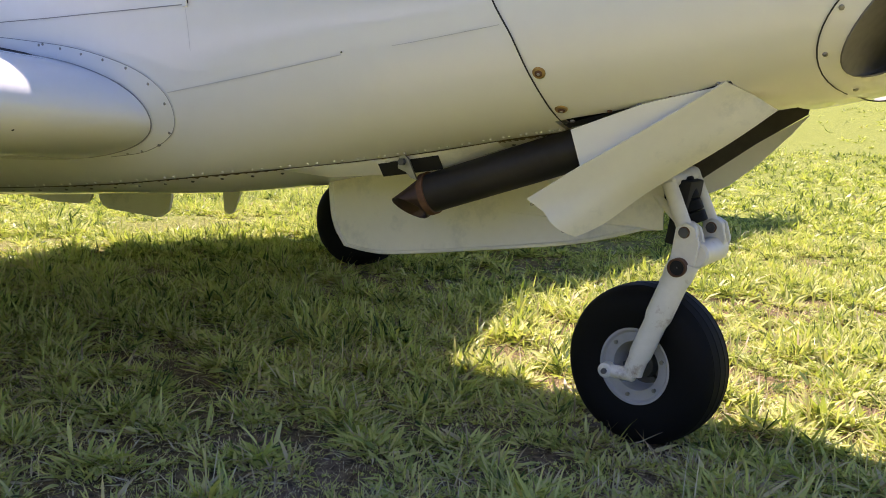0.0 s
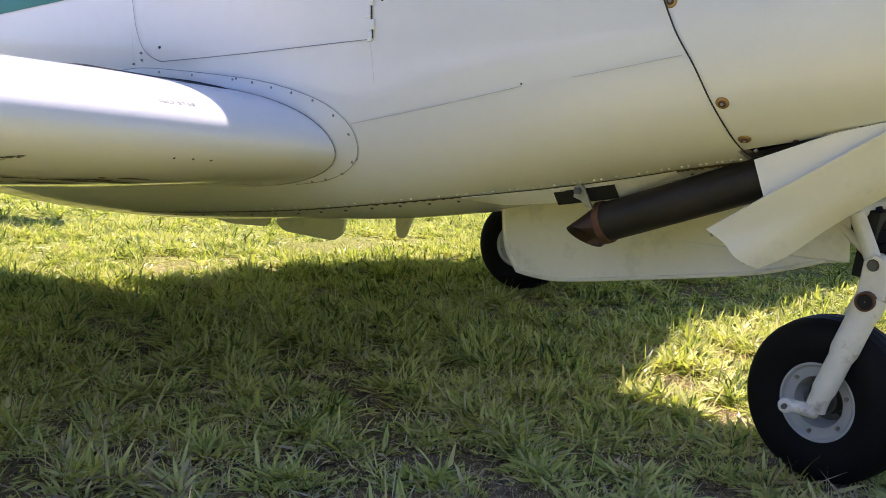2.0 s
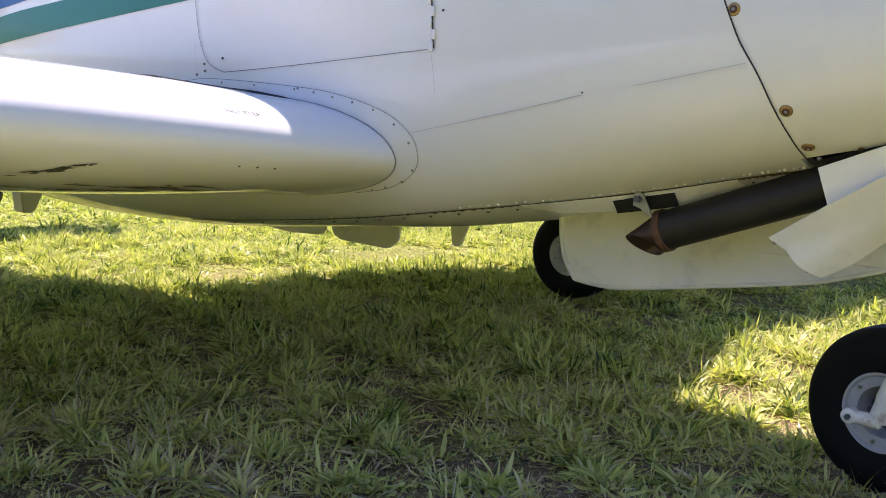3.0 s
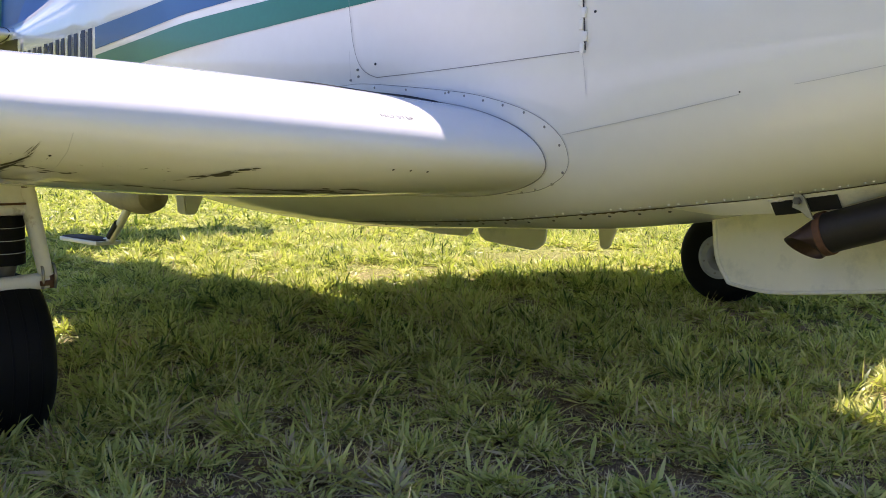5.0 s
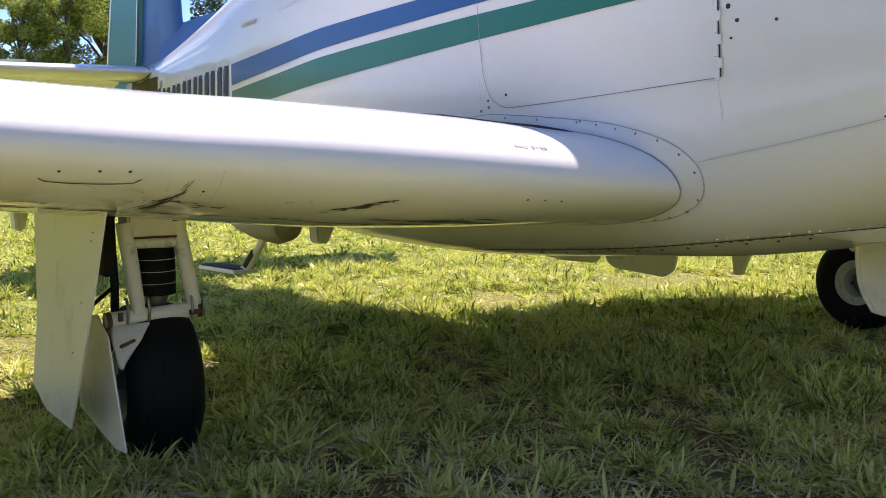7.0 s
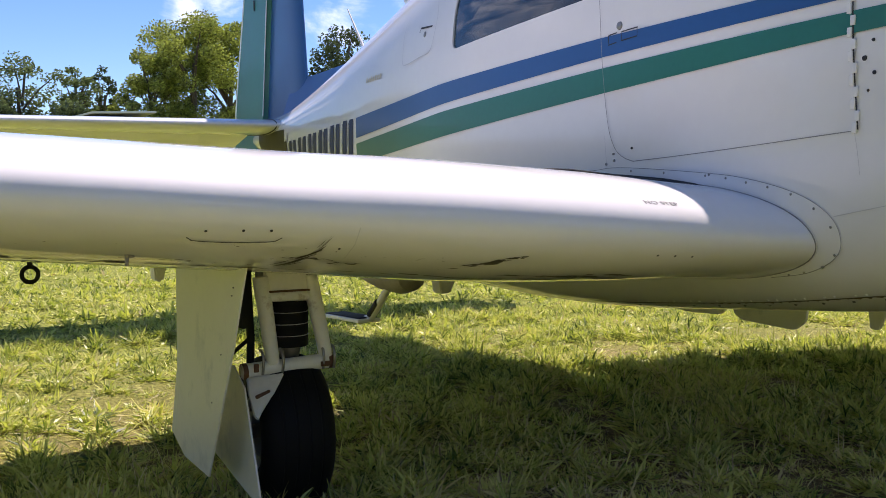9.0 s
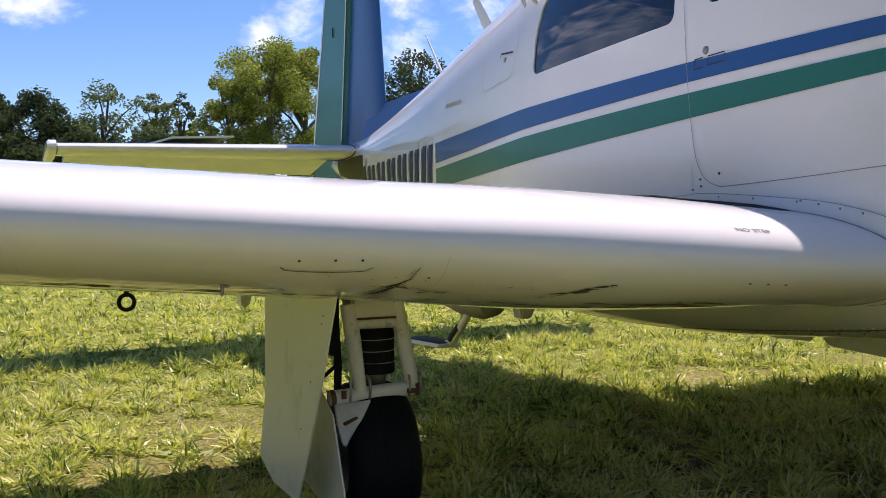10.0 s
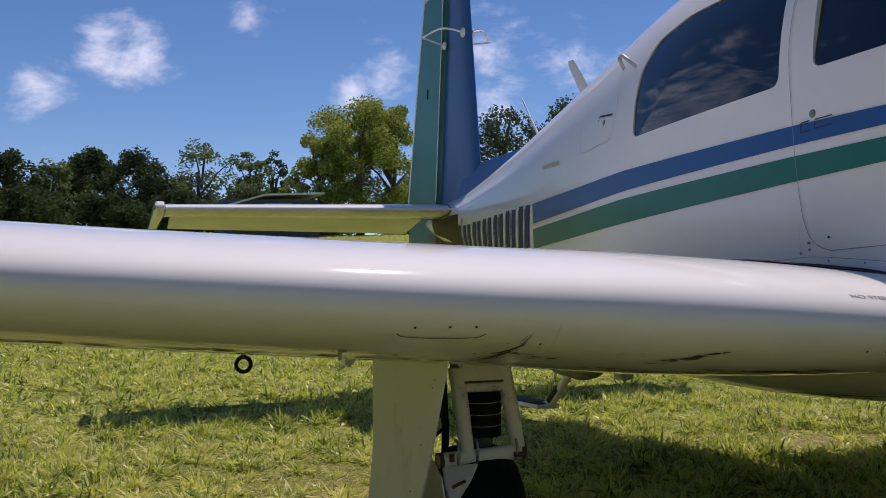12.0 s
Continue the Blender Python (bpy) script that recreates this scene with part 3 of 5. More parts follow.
for x, z, r in ((-1.556, 0.885, 0.0038), (-0.835, 0.971, 0.003), (-0.822, 1.006, 0.0045), (-0.732, 1.000, 0.0035), (-0.507, 0.803, 0.0018), (-0.845, 1.037, 0.006), (-0.827, 1.072, 0.004)):
    bm = bmesh.new()
    stud(bm, x, z, r, 0.004, 10)
    part("plug", bm, SEAM, fuselage)
for x, z in ((-0.216, 0.948), (-0.128, 0.775), (-0.113, 0.713), (-0.32, 1.06)):
    bm = bmesh.new()
    stud(bm, x, z, 0.0125, 0.004, 20)
    ob = part("fastener", bm, BRASS, fuselage, "round brass cowl fastener with rust")
    bm = bmesh.new()
    stud(bm, x, z, 0.008, 0.006, 16)
    part("fastener_ring", bm, RUST, ob)
    bm = bmesh.new()
    stud(bm, x, z, 0.0045, 0.0075, 12)
    part("fastener_slot", bm, STEEL, ob)

BELLY = curve_xz([(-2.1, 0.418), (-1.625, 0.456), (-1.217, 0.497), (-0.873, 0.543), (-0.624, 0.580), (-0.445, 0.611), (-0.261, 0.648), (-0.15, 0.668)], 14)
part("belly_seam", ribbon(bmesh.new(), [p for p in BELLY if p[0] > -2.0], 0.0022, 0.004), SEAM, fuselage, "dark lap seam along the belly")
rng = random.Random(4)
RIVETS = curve_xz([(-2.1, 0.418), (-1.625, 0.456), (-1.217, 0.497), (-0.873, 0.543), (-0.624, 0.580), (-0.445, 0.611), (-0.261, 0.648), (-0.15, 0.668)], 12)
for k, (x, z) in enumerate(RIVETS[8:]):
    bm = bmesh.new()
    stud(bm, x, z + (0.006 if k % 3 else -0.008), 0.0030 if k % 3 else 0.0042, 0.003, 8)
    part("rivet", bm, WHITE if k % 3 else HUB_DARK, fuselage)
bm = bmesh.new()
for x, z in RIVETS[16:]:
    w = rng.uniform(0.008, 0.03)
    rows = []
    for i in range(7):
        f = i / 6
        xx = x - w / 2 + w * f
        zz = float(np.interp(xx, [p[0] for p in BELLY], [p[1] for p in BELLY]))
        h = 0.0045 * rng.uniform(0.4, 1.0) * math.sin(math.pi * f) + 0.0008
        rows.append([bm.verts.new(on_side(xx, zz + 0.001 - j * h, 0.0045)) for j in (0, 1)])
    for r, q in zip(rows, rows[1:]):
        bm.faces.new((r[0], r[1], q[1], q[0]))
part("seam_grime", bm, DIRT, fuselage, "dark scalloped grime along the belly seam")["kind"] = "stuff"
COWL_LOW = curve_xz([(-0.13, 0.681), (-0.018, 0.711), (0.069, 0.731), (0.19, 0.768)], 8)
for k in range(2, len(COWL_LOW), 5):
    bm = bmesh.new()
    stud(bm, COWL_LOW[k][0], COWL_LOW[k][1] + 0.006, 0.005, 0.004, 10)
    part("rivet", bm, RUST if k % 2 else STEEL, fuselage)
part("cowl_edge", ribbon(bmesh.new(), COWL_LOW, 0.007, 0.003), SEAM, fuselage, "dark lower cowl edge")
RING = [(0.443 + 0.118 * math.cos(a), 0.868 + 0.100 * math.sin(a) + 0.06 * math.cos(a)) for a in np.linspace(0.5, 2 * math.pi - 0.3, 41)]
part("inlet_seam", ribbon(bmesh.new(), RING, 0.0025, 0.003), SEAM, fuselage, "seam round the air inlet")
for k in (9, 14, 19, 25, 31):
    bm = bmesh.new()
    x, z = RING[k]
    stud(bm, x + (0.425 - x) * 0.12, z + (0.862 - z) * 0.12, 0.005, 0.004, 10)
    part("screw", bm, STEEL, fuselage)
inlet_bm = bmesh.new()
rows = [[on_side(x, z, 0.001) + Vector((0.02 * k, 0.045 * k, 0.012 * k)) for x, z in INLET + INLET[:1]] for k in range(4)]
grid_sheet(inlet_bm, rows, 0.003)
part("inlet_duct", inlet_bm, SOOT, fuselage, "grimy grey air inlet duct")

# tail marking as plain strokes with pale gaps
for k in range(6):
    x0 = -5.02 + k * 0.228
    top = 1.075 + 0.035 * k / 5
    strokes = [(0.022, 0.082, 0.905, top), (0.125, 0.185, 0.905, top), (0.004, 0.012, 0.905, top - 0.012), (0.105, 0.113, 0.905, top - 0.012)]
    for a, b, z0, z1 in strokes:
        lean = 0.012
        bm = bmesh.new()
        rows = [[on_side(x0 + x - lean * (z1 - z) / 0.1, z, 0.003) for z in np.linspace(z0, z1, 5)] for x in (a, (a + b) / 2, b)]
        grid_sheet(bm, rows, 0.0005)
        part("marking_bar", bm, NAVY, fuselage)
# near-black band on the closed skin, painted for the shade in the tail gap
part("tail_gap_shade", band(bmesh.new(), ([-5.9, -5.06], [0.97, 0.85]), ([-5.9, -5.10, -5.06], [1.155, 1.150, 1.08]), [float(x) for x in np.linspace(-5.9, -5.06, 24)], 0.004), EXHAUST_AND_GAP_SHADE, fuselage, "dark band for the shade in the gap under the tailplane root")
part("gap_plate", band(bmesh.new(), ([-5.10, -5.03], [1.075, 1.085]), ([-5.10, -5.03], [1.15, 1.145]), [-5.10, -5.065, -5.03], 0.007), WHITE, fuselage, "small white plate at the tail gap")
GOLD = material("faded gold marking", (0.62, 0.56, 0.40), 0.5, vary=0.1)
for k in range(7):
    bm = bmesh.new()
    x0 = -3.54 + k * 0.03
    band(bm, ([x0, x0 + 0.02], [1.256, 1.256]), ([x0, x0 + 0.02], [1.278 - 0.006 * (k % 2), 1.278]), [x0, x0 + 0.018])
    part("marking_bar", bm, GOLD, fuselage)
HATCH = curve_xz([(-2.80, 1.50), (-2.767, 1.43), (-2.77, 1.36), (-2.80, 1.298), (-2.90, 1.288), (-3.04, 1.276), (-3.085, 1.285), (-3.10, 1.34), (-3.12, 1.42), (-3.10, 1.50)], 6)
hatch = part("baggage_hatch", ribbon(bmesh.new(), HATCH, 0.004), FAINT, fuselage, "flush baggage hatch outline")
bm = bmesh.new()
stud(bm, -2.877, 1.372, 0.012, 0.005, 14)
part("hatch_lock", bm, STEEL, hatch)
part("hatch_latch", ribbon(bmesh.new(), [(-2.93, 1.385), (-2.925, 1.402), (-2.80, 1.392)], 0.007, 0.004), SEAM, hatch)

# belly blades and antennas
def blade(outline, y, thick):
    bm = bmesh.new()
    sheet(bm, [(x, y - thick / 2, z) for x, z in outline], thick, (0, 1, 0))
    bmesh.ops.bevel(bm, geom=list(bm.edges), offset=thick * 0.25, segments=2, affect="EDGES")
    return bm


part("blade_antenna", blade([(-1.400, 0.49), (-1.385, 0.44), (-1.382, 0.374), (-1.362, 0.370), (-1.348, 0.376), (-1.320, 0.44), (-1.295, 0.49)], 0.18, 0.012), DOOR_WHITE, airplane, "small white belly blade antenna")
bm = bmesh.new()
block(bm, (-1.350, 0.18, 0.468), (0.19, 0.06, 0.008), bevel=0.003)
part("antenna_foot", bm, DOOR_WHITE, airplane)
PAN = rounded([(-2.10, 0.41), (-2.100, 0.335), (-2.055, 0.315), (-1.82, 0.305), (-1.775, 0.335), (-1.762, 0.40)])
part("gear_cover", blade(PAN, 0.36, 0.010), DOOR_WHITE, airplane, "white rounded cover plate under the belly")
PAN2 = rounded([(-2.46, 0.40), (-2.44, 0.335), (-2.30, 0.322), (-2.12, 0.328), (-2.08, 0.40)])
part("gear_cover", blade(PAN2, 0.33, 0.010), GEAR_WHITE, airplane, "grimy rounded cover plate under the belly")

whip = part("whip_antenna", rod(bmesh.new(), (-4.185, -0.12, 1.48), (-4.418, -0.12, 1.744), 0.009, 0.003, soft=0.001), WHITE, airplane, "thin white whip antenna")
bm = bmesh.new()
rows = []
for k, (x, z, c) in enumerate(((-3.77, 1.61, 0.11), (-3.80, 1.655, 0.10), (-3.88, 1.75, 0.09), (-3.95, 1.83, 0.075), (-3.967, 1.855, 0.05))):
    rows.append([(x + c * u - c / 2, -0.05 + t * c * 0.18, z) for u, t, _ in FOIL[::4]])
loft(bm, rows)
part("blade_antenna", bm, WHITE, airplane, "white swept blade antenna on the spine")
bm = bmesh.new()
hose(bm, smooth_path([on_side(-2.81, 1.565, -0.005), on_side(-2.80, 1.60, 0.035), on_side(-2.75, 1.605, 0.05), on_side(-2.70, 1.58, 0.035), on_side(-2.68, 1.55, -0.005)]), 0.0075)
part("air_vent", bm, HUB, airplane, "curved grey cabin air scoop tube")

# ---- tail ----
def tail_row(y, lx, chord, side, drop, t0, t1, thick):
    """Part of a tailplane section, between two shares of its chord; drop: how far it hangs, in degrees."""
    pts = []
    c, s = math.cos(radians(drop)), math.sin(radians(drop))
    for u, t, _ in airfoil(40, 0):
        u2 = min(max(u, t0), t1)
        th = 5 * (0.2969 * math.sqrt(u2) - 0.126 * u2 - 0.3516 * u2**2 + 0.2843 * u2**3 - 0.1036 * u2**4)
        a, b = (u2 - t0) * chord, math.copysign(th, t) * thick * chord
        pts.append((lx - t0 * chord - a * c - b * s, side * y, 1.190 - a * s + b * c))
    return pts


TAIL = ((0.10, -5.27, 0.98), (0.21, -5.305, 0.965), (1.0, -5.385, 0.85), (1.84, -5.46, 0.735), (1.90, -5.475, 0.72))


def build_tail_part(side, t0, t1, drop, rows):
    bm = bmesh.new()
    return loft(bm, [tail_row(y, lx, c, side, drop, t0, t1, 0.095) for y, lx, c in rows])


for side in (-1, 1):
    stab = part("tailplane", build_tail_part(side, 0.0, 0.58, 0, TAIL), WING_WHITE, airplane, "white horizontal tailplane", sharp=50)
    part("elevator", build_tail_part(side, 0.59, 1.0, 17, TAIL[1:4]), WING_WHITE, stab, "white elevator hanging slightly down", sharp=50)
    bm = bmesh.new()
    rows = []
    for y in (1.905, 1.92, 1.945, 1.955):
        k = 1.0 if y < 1.95 else 0.6
        rows.append([(-5.50 - 0.70 * u, side * y, 1.200 + t * 0.095 * k - 0.10 * u * u) for u, t, _ in FOIL[::2]])
    loft(bm, rows)
    part("tip_balance", bm, WING_WHITE, stab, "white balance horn at the tip")
    bm = bmesh.new()
    row = [Vector(p) * 1.0 for p in tail_row(0.205, -5.304, 0.965, side, 0, 0.0, 0.58, 0.103)]
    row2 = [Vector(p) for p in tail_row(0.212, -5.306, 0.965, side, 0, 0.0, 0.58, 0.103)]
    loft(bm, [row, row2])
    part("root_seal", bm, SEAM, stab)


def fin_row(z, front, back, thick):
    return [(front + (back - front) * u, t * thick * 2, z) for u, t, _ in FOIL]


def edge_x(z, which):
    """Leading edge, hinge line or trailing edge of the upright tail."""
    if which == "lead":
        return float(np.interp(z, [1.2, 1.49, 2.56, 2.95], [-5.27, -5.33, -5.49, -5.55]))
    if which == "hinge":
        return float(np.interp(z, [1.0, 1.29, 2.66, 2.95], [-6.11, -6.07, -5.87, -5.83]))
    return float(np.interp(z, [0.95, 1.33, 2.78, 2.95], [-6.78, -6.80, -6.36, -6.31]))


def build_fin(z0, z1, n=12):
    return loft(bmesh.new(), [fin_row(float(z), edge_x(z, "lead"), edge_x(z, "hinge"), 0.034) for z in np.linspace(z0, z1, n)])


def build_rudder(z0, z1, n=12):
    rows = []
    for z in np.linspace(z0, z1, n):
        h, b, w = edge_x(z, "hinge") - 0.012, edge_x(z, "tail"), 0.032
        rows.append([(h, -w, z), (h + 0.018, 0, z), (h, w, z), (h - 0.2, w * 0.78, z), (b, 0.004, z), (b - 0.003, 0, z), (b, -0.004, z), (h - 0.2, -w * 0.78, z)])
    return loft(bmesh.new(), rows)


fin = part("fin", build_fin(1.22, 2.88), BLUE, airplane, "blue upright tail fin")
rudder = part("rudder", build_rudder(0.98, 2.74), GREEN, airplane, "teal green rudder")
part("rudder_cap", build_rudder(2.742, 2.88, 3), WHITE, rudder, "white rudder tip")
for x0, x1 in ((0.010, 0.030),):
    bm = bmesh.new()
    grid_sheet(bm, [[(edge_x(z, "hinge") + x, -0.034 - 0.002, float(z)) for x in (x0 - 0.022, x1 - 0.030)] for z in np.linspace(1.3, 2.88, 10)], 0.003)
    part("hinge_stripe", bm, WHITE, fin, "thin white line at the rudder hinge")
    bm = bmesh.new()
    grid_sheet(bm, [[(edge_x(z, "tail") + x, -0.0085, float(z)) for x in (0.006, 0.03)] for z in np.linspace(1.3, 2.74, 10)], 0.003)
    part("edge_stripe", bm, WHITE, rudder, "thin white line along the rudder's edge")
# fillet in front of the fin
bm = bmesh.new()
rows = []
for k, x in enumerate(np.linspace(-4.15, -5.55, 16)):
    zt = station(float(x))[3]
    u = k / 15
    top = max(zt + 0.006, float(np.interp(-x, [4.15, 4.4, 4.56, 4.88, 5.26, 5.55], [1.50, 1.509, 1.505, 1.497, 1.486, 1.50])))
    w = 0.012 + 0.03 * u
    rows.append([(x, -w * 2.2, zt - 0.05), (x, -w * 0.9, (zt + top) / 2), (x, 0, top), (x, w * 0.9, (zt + top) / 2), (x, w * 2.2, zt - 0.05)])
loft(bm, rows)
part("fin_fillet", bm, BLUE, airplane, "blue fillet leading up to the fin", sharp=60)
# cat-whisker aerials on the fin
for side in (-1, 1):
    bm = bmesh.new()
    lathe(bm, (-5.52, side * 0.026, 2.350), (0, side, 0), [(0, 0.034), (0.010, 0.030), (0.018, 0.014), (0.019, 0.001)], 20)
    lathe(bm, (-5.865, side * 0.030, 2.336), (0, side, 0), [(0, 0.028), (0.010, 0.024), (0.018, 0.012), (0.019, 0.001)], 20)
    hose(bm, smooth_path([(-5.52, side * 0.03, 2.350), (-5.55, side * 0.10, 2.375), (-5.62, side * 0.16, 2.385), (-5.72, side * 0.24, 2.345)]), 0.0065)
    hose(bm, smooth_path([(-5.72, side * 0.24, 2.345), (-5.79, side * 0.14, 2.342), (-5.865, side * 0.03, 2.336)]), 0.0065)
    part("whisker_antenna", bm, WHITE, fin, "white curved whisker antenna")
bm = bmesh.new()
block(bm, (-6.25, -0.026, 2.07), (0.010, 0.006, 0.07))
part("static_slot", bm, SEAM, rudder)
# tail cone bottom behind the stabiliser
bm = bmesh.new()
rod(bm, (-6.05, 0, 1.02), (-6.3, 0, 1.05), 0.05, 0.03, soft=0.005)
part("tail_cone", bm, SOOT, airplane, "grey tail cone")

# ---- wing details ----
def wing_at(y, u, low=True, out=0.0, side=-1):
    """A point on the wing at a span and a share of its chord."""
    rows = np.array(WING)
    lx, lz, chord, thick, twist = [float(np.interp(y, rows[:, 0], rows[:, k])) for k in range(1, 6)]
    c, s = math.cos(radians(twist)), math.sin(radians(twist))

    def section(q):
        t = 5 * (0.2969 * math.sqrt(q) - 0.126 * q - 0.3516 * q**2 + 0.2843 * q**3 - 0.1036 * q**4)
        k = 0.010 / 0.16 * (0.8 * q - q * q) if q < 0.4 else 0.010 / 0.36 * (0.2 + 0.8 * q - q * q)
        f = -float(np.interp(y, [0.55, 1.15], [0.74, 1.0])) if low else float(np.interp(y, [0.55, 0.9, 1.25, 1.6, 2.3, 3.0], [0.86, 0.93, 1.0, 0.965, 0.915, 0.945]))
        return Vector((q * chord + aft(y, q, side), (t * f * thick + k) * chord))

    p = section(u)
    d = (section(u + 0.002) - section(max(u - 0.002, 0.0))).normalized()
    nrm = Vector((d.y, -d.x)) if low else Vector((-d.y, d.x))
    a, b = p + nrm * out
    return Vector((lx - a * c - b * s, side * y, lz - a * s + b * c))


def wing_strip(pts, width, low=True, out=0.003):
    """A strip along a line of (span, share of chord) on the wing's skin."""
    bm = bmesh.new()
    rows = []
    for i, (y, u) in enumerate(pts):
        p, q = wing_at(*pts[max(i - 1, 0)], low), wing_at(*pts[min(i + 1, len(pts) - 1)], low)
        d = (q - p).normalized()
        c = wing_at(y, u, low, out)
        nrm = (wing_at(y, u, low, 0.02) - wing_at(y, u, low)).normalized()
        s = d.cross(nrm).normalized() * width / 2
        rows.append([bm.verts.new(c - s), bm.verts.new(c + s)])
    for a, b in zip(rows, rows[1:]):
        bm.faces.new((a[0], a[1], b[1], b[0]))
    return bm


part("panel_seam", wing_strip([(1.49, u) for u in (0.003, 0.02, 0.05, 0.1, 0.2, 0.3)], 0.0014), FAINT, wing, "thin wing panel joint")
part("access_arc", wing_strip([(1.812 - 0.0110 * k, 0.0225 - 0.0004 * k + 0.0085 * math.sin(math.pi * k / 16) ** 0.28) for k in range(17)], 0.0024, True, 0.0015), SEAM, wing, "dark curved edge of an access panel")
for y, u in ((1.780, 0.0133), (1.712, 0.0107), (1.660, 0.0093), (1.513, 0.031), (0.873, 0.016), (0.834, 0.016), (0.794, 0.0166)):
    bm = bmesh.new()
    nrm = (wing_at(y, u, True, 0.02) - wing_at(y, u)).normalized()
    lathe_dome(bm, wing_at(y, u), nrm, 0.0030, 0.0012, 10)
    part("plug", bm, SEAM, wing)


def chips(seed, y0, u0, y1, u1, count, size, spread):
    """Flaked paint along a line on the lower skin: ragged patches drawn out along the span."""
    bm = bmesh.new()
    r = random.Random(seed)
    for k in range(count):
        f = r.random()
        y, u = y0 + (y1 - y0) * f + r.gauss(0, spread), u0 + (u1 - u0) * f + r.gauss(0, spread * 0.25)
        s = size * r.uniform(0.25, 1.0) ** 1.5
        pts = []
        for i in range(9):
            a = 2 * math.pi * i / 9
            rad = s * r.uniform(0.35, 1.0)
            pts.append(bm.verts.new(wing_at(y + math.cos(a) * rad, max(u + (math.sin(a) * rad * 0.30 + math.cos(a) * rad * (u1 - u0) / (y1 - y0 + 1e-6)) / 1.7, 0.01), True, 0.0012)))
        bm.faces.new(pts)
    return bm


for seed, row in enumerate(((1.544, 0.018, 1.552, 0.037, 16, 0.011, 0.003), (1.552, 0.037, 1.570, 0.060, 18, 0.019, 0.005), (1.570, 0.060, 1.590, 0.095, 22, 0.026, 0.008), (1.56, 0.06, 1.44, 0.075, 18, 0.018, 0.014), (1.137, 0.025, 1.172, 0.031, 12, 0.015, 0.004), (1.172, 0.031, 1.205, 0.046, 18, 0.022, 0.006), (1.20, 0.046, 1.27, 0.075, 12, 0.020, 0.010),
                            (1.02, 0.090, 0.86, 0.110, 34, 0.036, 0.018), (0.95, 0.075, 0.82, 0.085, 18, 0.028, 0.010), (1.52, 0.125, 1.95, 0.135, 40, 0.034, 0.010), (1.9, 0.13, 2.9, 0.13, 60, 0.04, 0.012), (2.9, 0.13, 3.8, 0.13, 40, 0.04, 0.012), (1.75, 0.03, 1.2, 0.05, 40, 0.005, 0.02), (1.45, 0.12, 0.95, 0.125, 40, 0.036, 0.012), (1.50, 0.055, 1.62, 0.070, 14, 0.010, 0.012), (2.10, 0.085, 1.55, 0.105, 26, 0.014, 0.010), (1.20, 0.085, 0.90, 0.10, 24, 0.022, 0.010), (2.9, 0.05, 1.9, 0.05, 40, 0.004, 0.03))):
    part("flaked_paint", chips(20 + seed, *row), CHIPPED, wing, "flaked paint patches on the lower skin")["kind"] = "stuff"
part("lap_seam", wing_strip([(1.56 + 0.12 * k, 0.145) for k in range(18)], 0.0025), SEAM, wing, "dark lap seam under the wing")
ROOT = []
for low, us in ((False, (0.16, 0.12, 0.09, 0.06, 0.04, 0.025, 0.014, 0.007, 0.002)), (True, (0.0, 0.002, 0.007, 0.014, 0.025, 0.04, 0.06, 0.09, 0.12))):
    for u in us:
        y = 0.54
        for _ in range(8):
            p = wing_at(y, u, low)
            y = side_y(p.x, p.z) + 0.008
        ROOT.append(wing_at(y, u, low, 0.0005))
part("root_seam", hose(bmesh.new(), smooth_path(ROOT, 5), 0.0015, 6), GREYSEAM, wing, "dark seam between wing and fairing")
# wing-walk strip and dark wedge at the root
bm = bmesh.new()
grid_sheet(bm, [[wing_at(y, u, False, 0.006) for y in np.linspace(0.57, 0.86 + 0.3 * (u - 0.33), 6)] for u in np.linspace(0.22, 0.9, 24)], 0.002)
part("wing_walk", bm, WALK, wing, "grey gritty wing walk strip")
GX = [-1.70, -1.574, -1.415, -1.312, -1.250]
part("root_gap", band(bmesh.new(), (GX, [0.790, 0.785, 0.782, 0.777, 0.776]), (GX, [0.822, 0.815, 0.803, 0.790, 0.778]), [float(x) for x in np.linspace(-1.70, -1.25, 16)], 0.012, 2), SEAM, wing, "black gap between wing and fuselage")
# NO STEP
text = bpy.data.curves.new("lettering", "FONT")
text.body, text.size, text.extrude, text.align_x = "NO STEP", 0.0195, 0.0002, "CENTER"
letters_ob = new("step_lettering", text)
bpy.context.view_layer.update()
letter_mesh = bpy.data.meshes.new_from_object(letters_ob.evaluated_get(bpy.context.evaluated_depsgraph_get()))
bpy.data.objects.remove(letters_ob)
letter_mesh.materials.append(GREYSEAM)
per_share = (wing_at(0.852, 0.030, False) - wing_at(0.852, 0.022, False)).length / 0.008
for v in letter_mesh.vertices:
    v.co = wing_at(0.852 - v.co.x, 0.022 + v.co.y / per_share, False, 0.0004 + v.co.z)
lettering = new("lettering", letter_mesh)
lettering.parent = wing
lettering["label"] = "small black NO STEP lettering"

# tie-down ring and hook
bm = bmesh.new()
z0 = wing_at(2.01, 0.38).z
n, m = 28, 12
ringv = []
for i in range(n):
    a = 2 * math.pi * i / n
    c = Vector((-1.83, -2.01 + 0.0170 * math.cos(a), z0 - 0.035 + 0.0170 * math.sin(a)))
    rad = Vector((0, math.cos(a), math.sin(a)))
    ringv.append([bm.verts.new(c + 0.0048 * (math.cos(2 * math.pi * j / m) * rad + math.sin(2 * math.pi * j / m) * Vector((1, 0, 0)))) for j in range(m)])
for i in range(n):
    bridge(bm, ringv[i], ringv[(i + 1) % n])
rod(bm, (-1.83, -2.01, z0 - 0.022), (-1.83, -2.01, z0 + 0.01), 0.006)
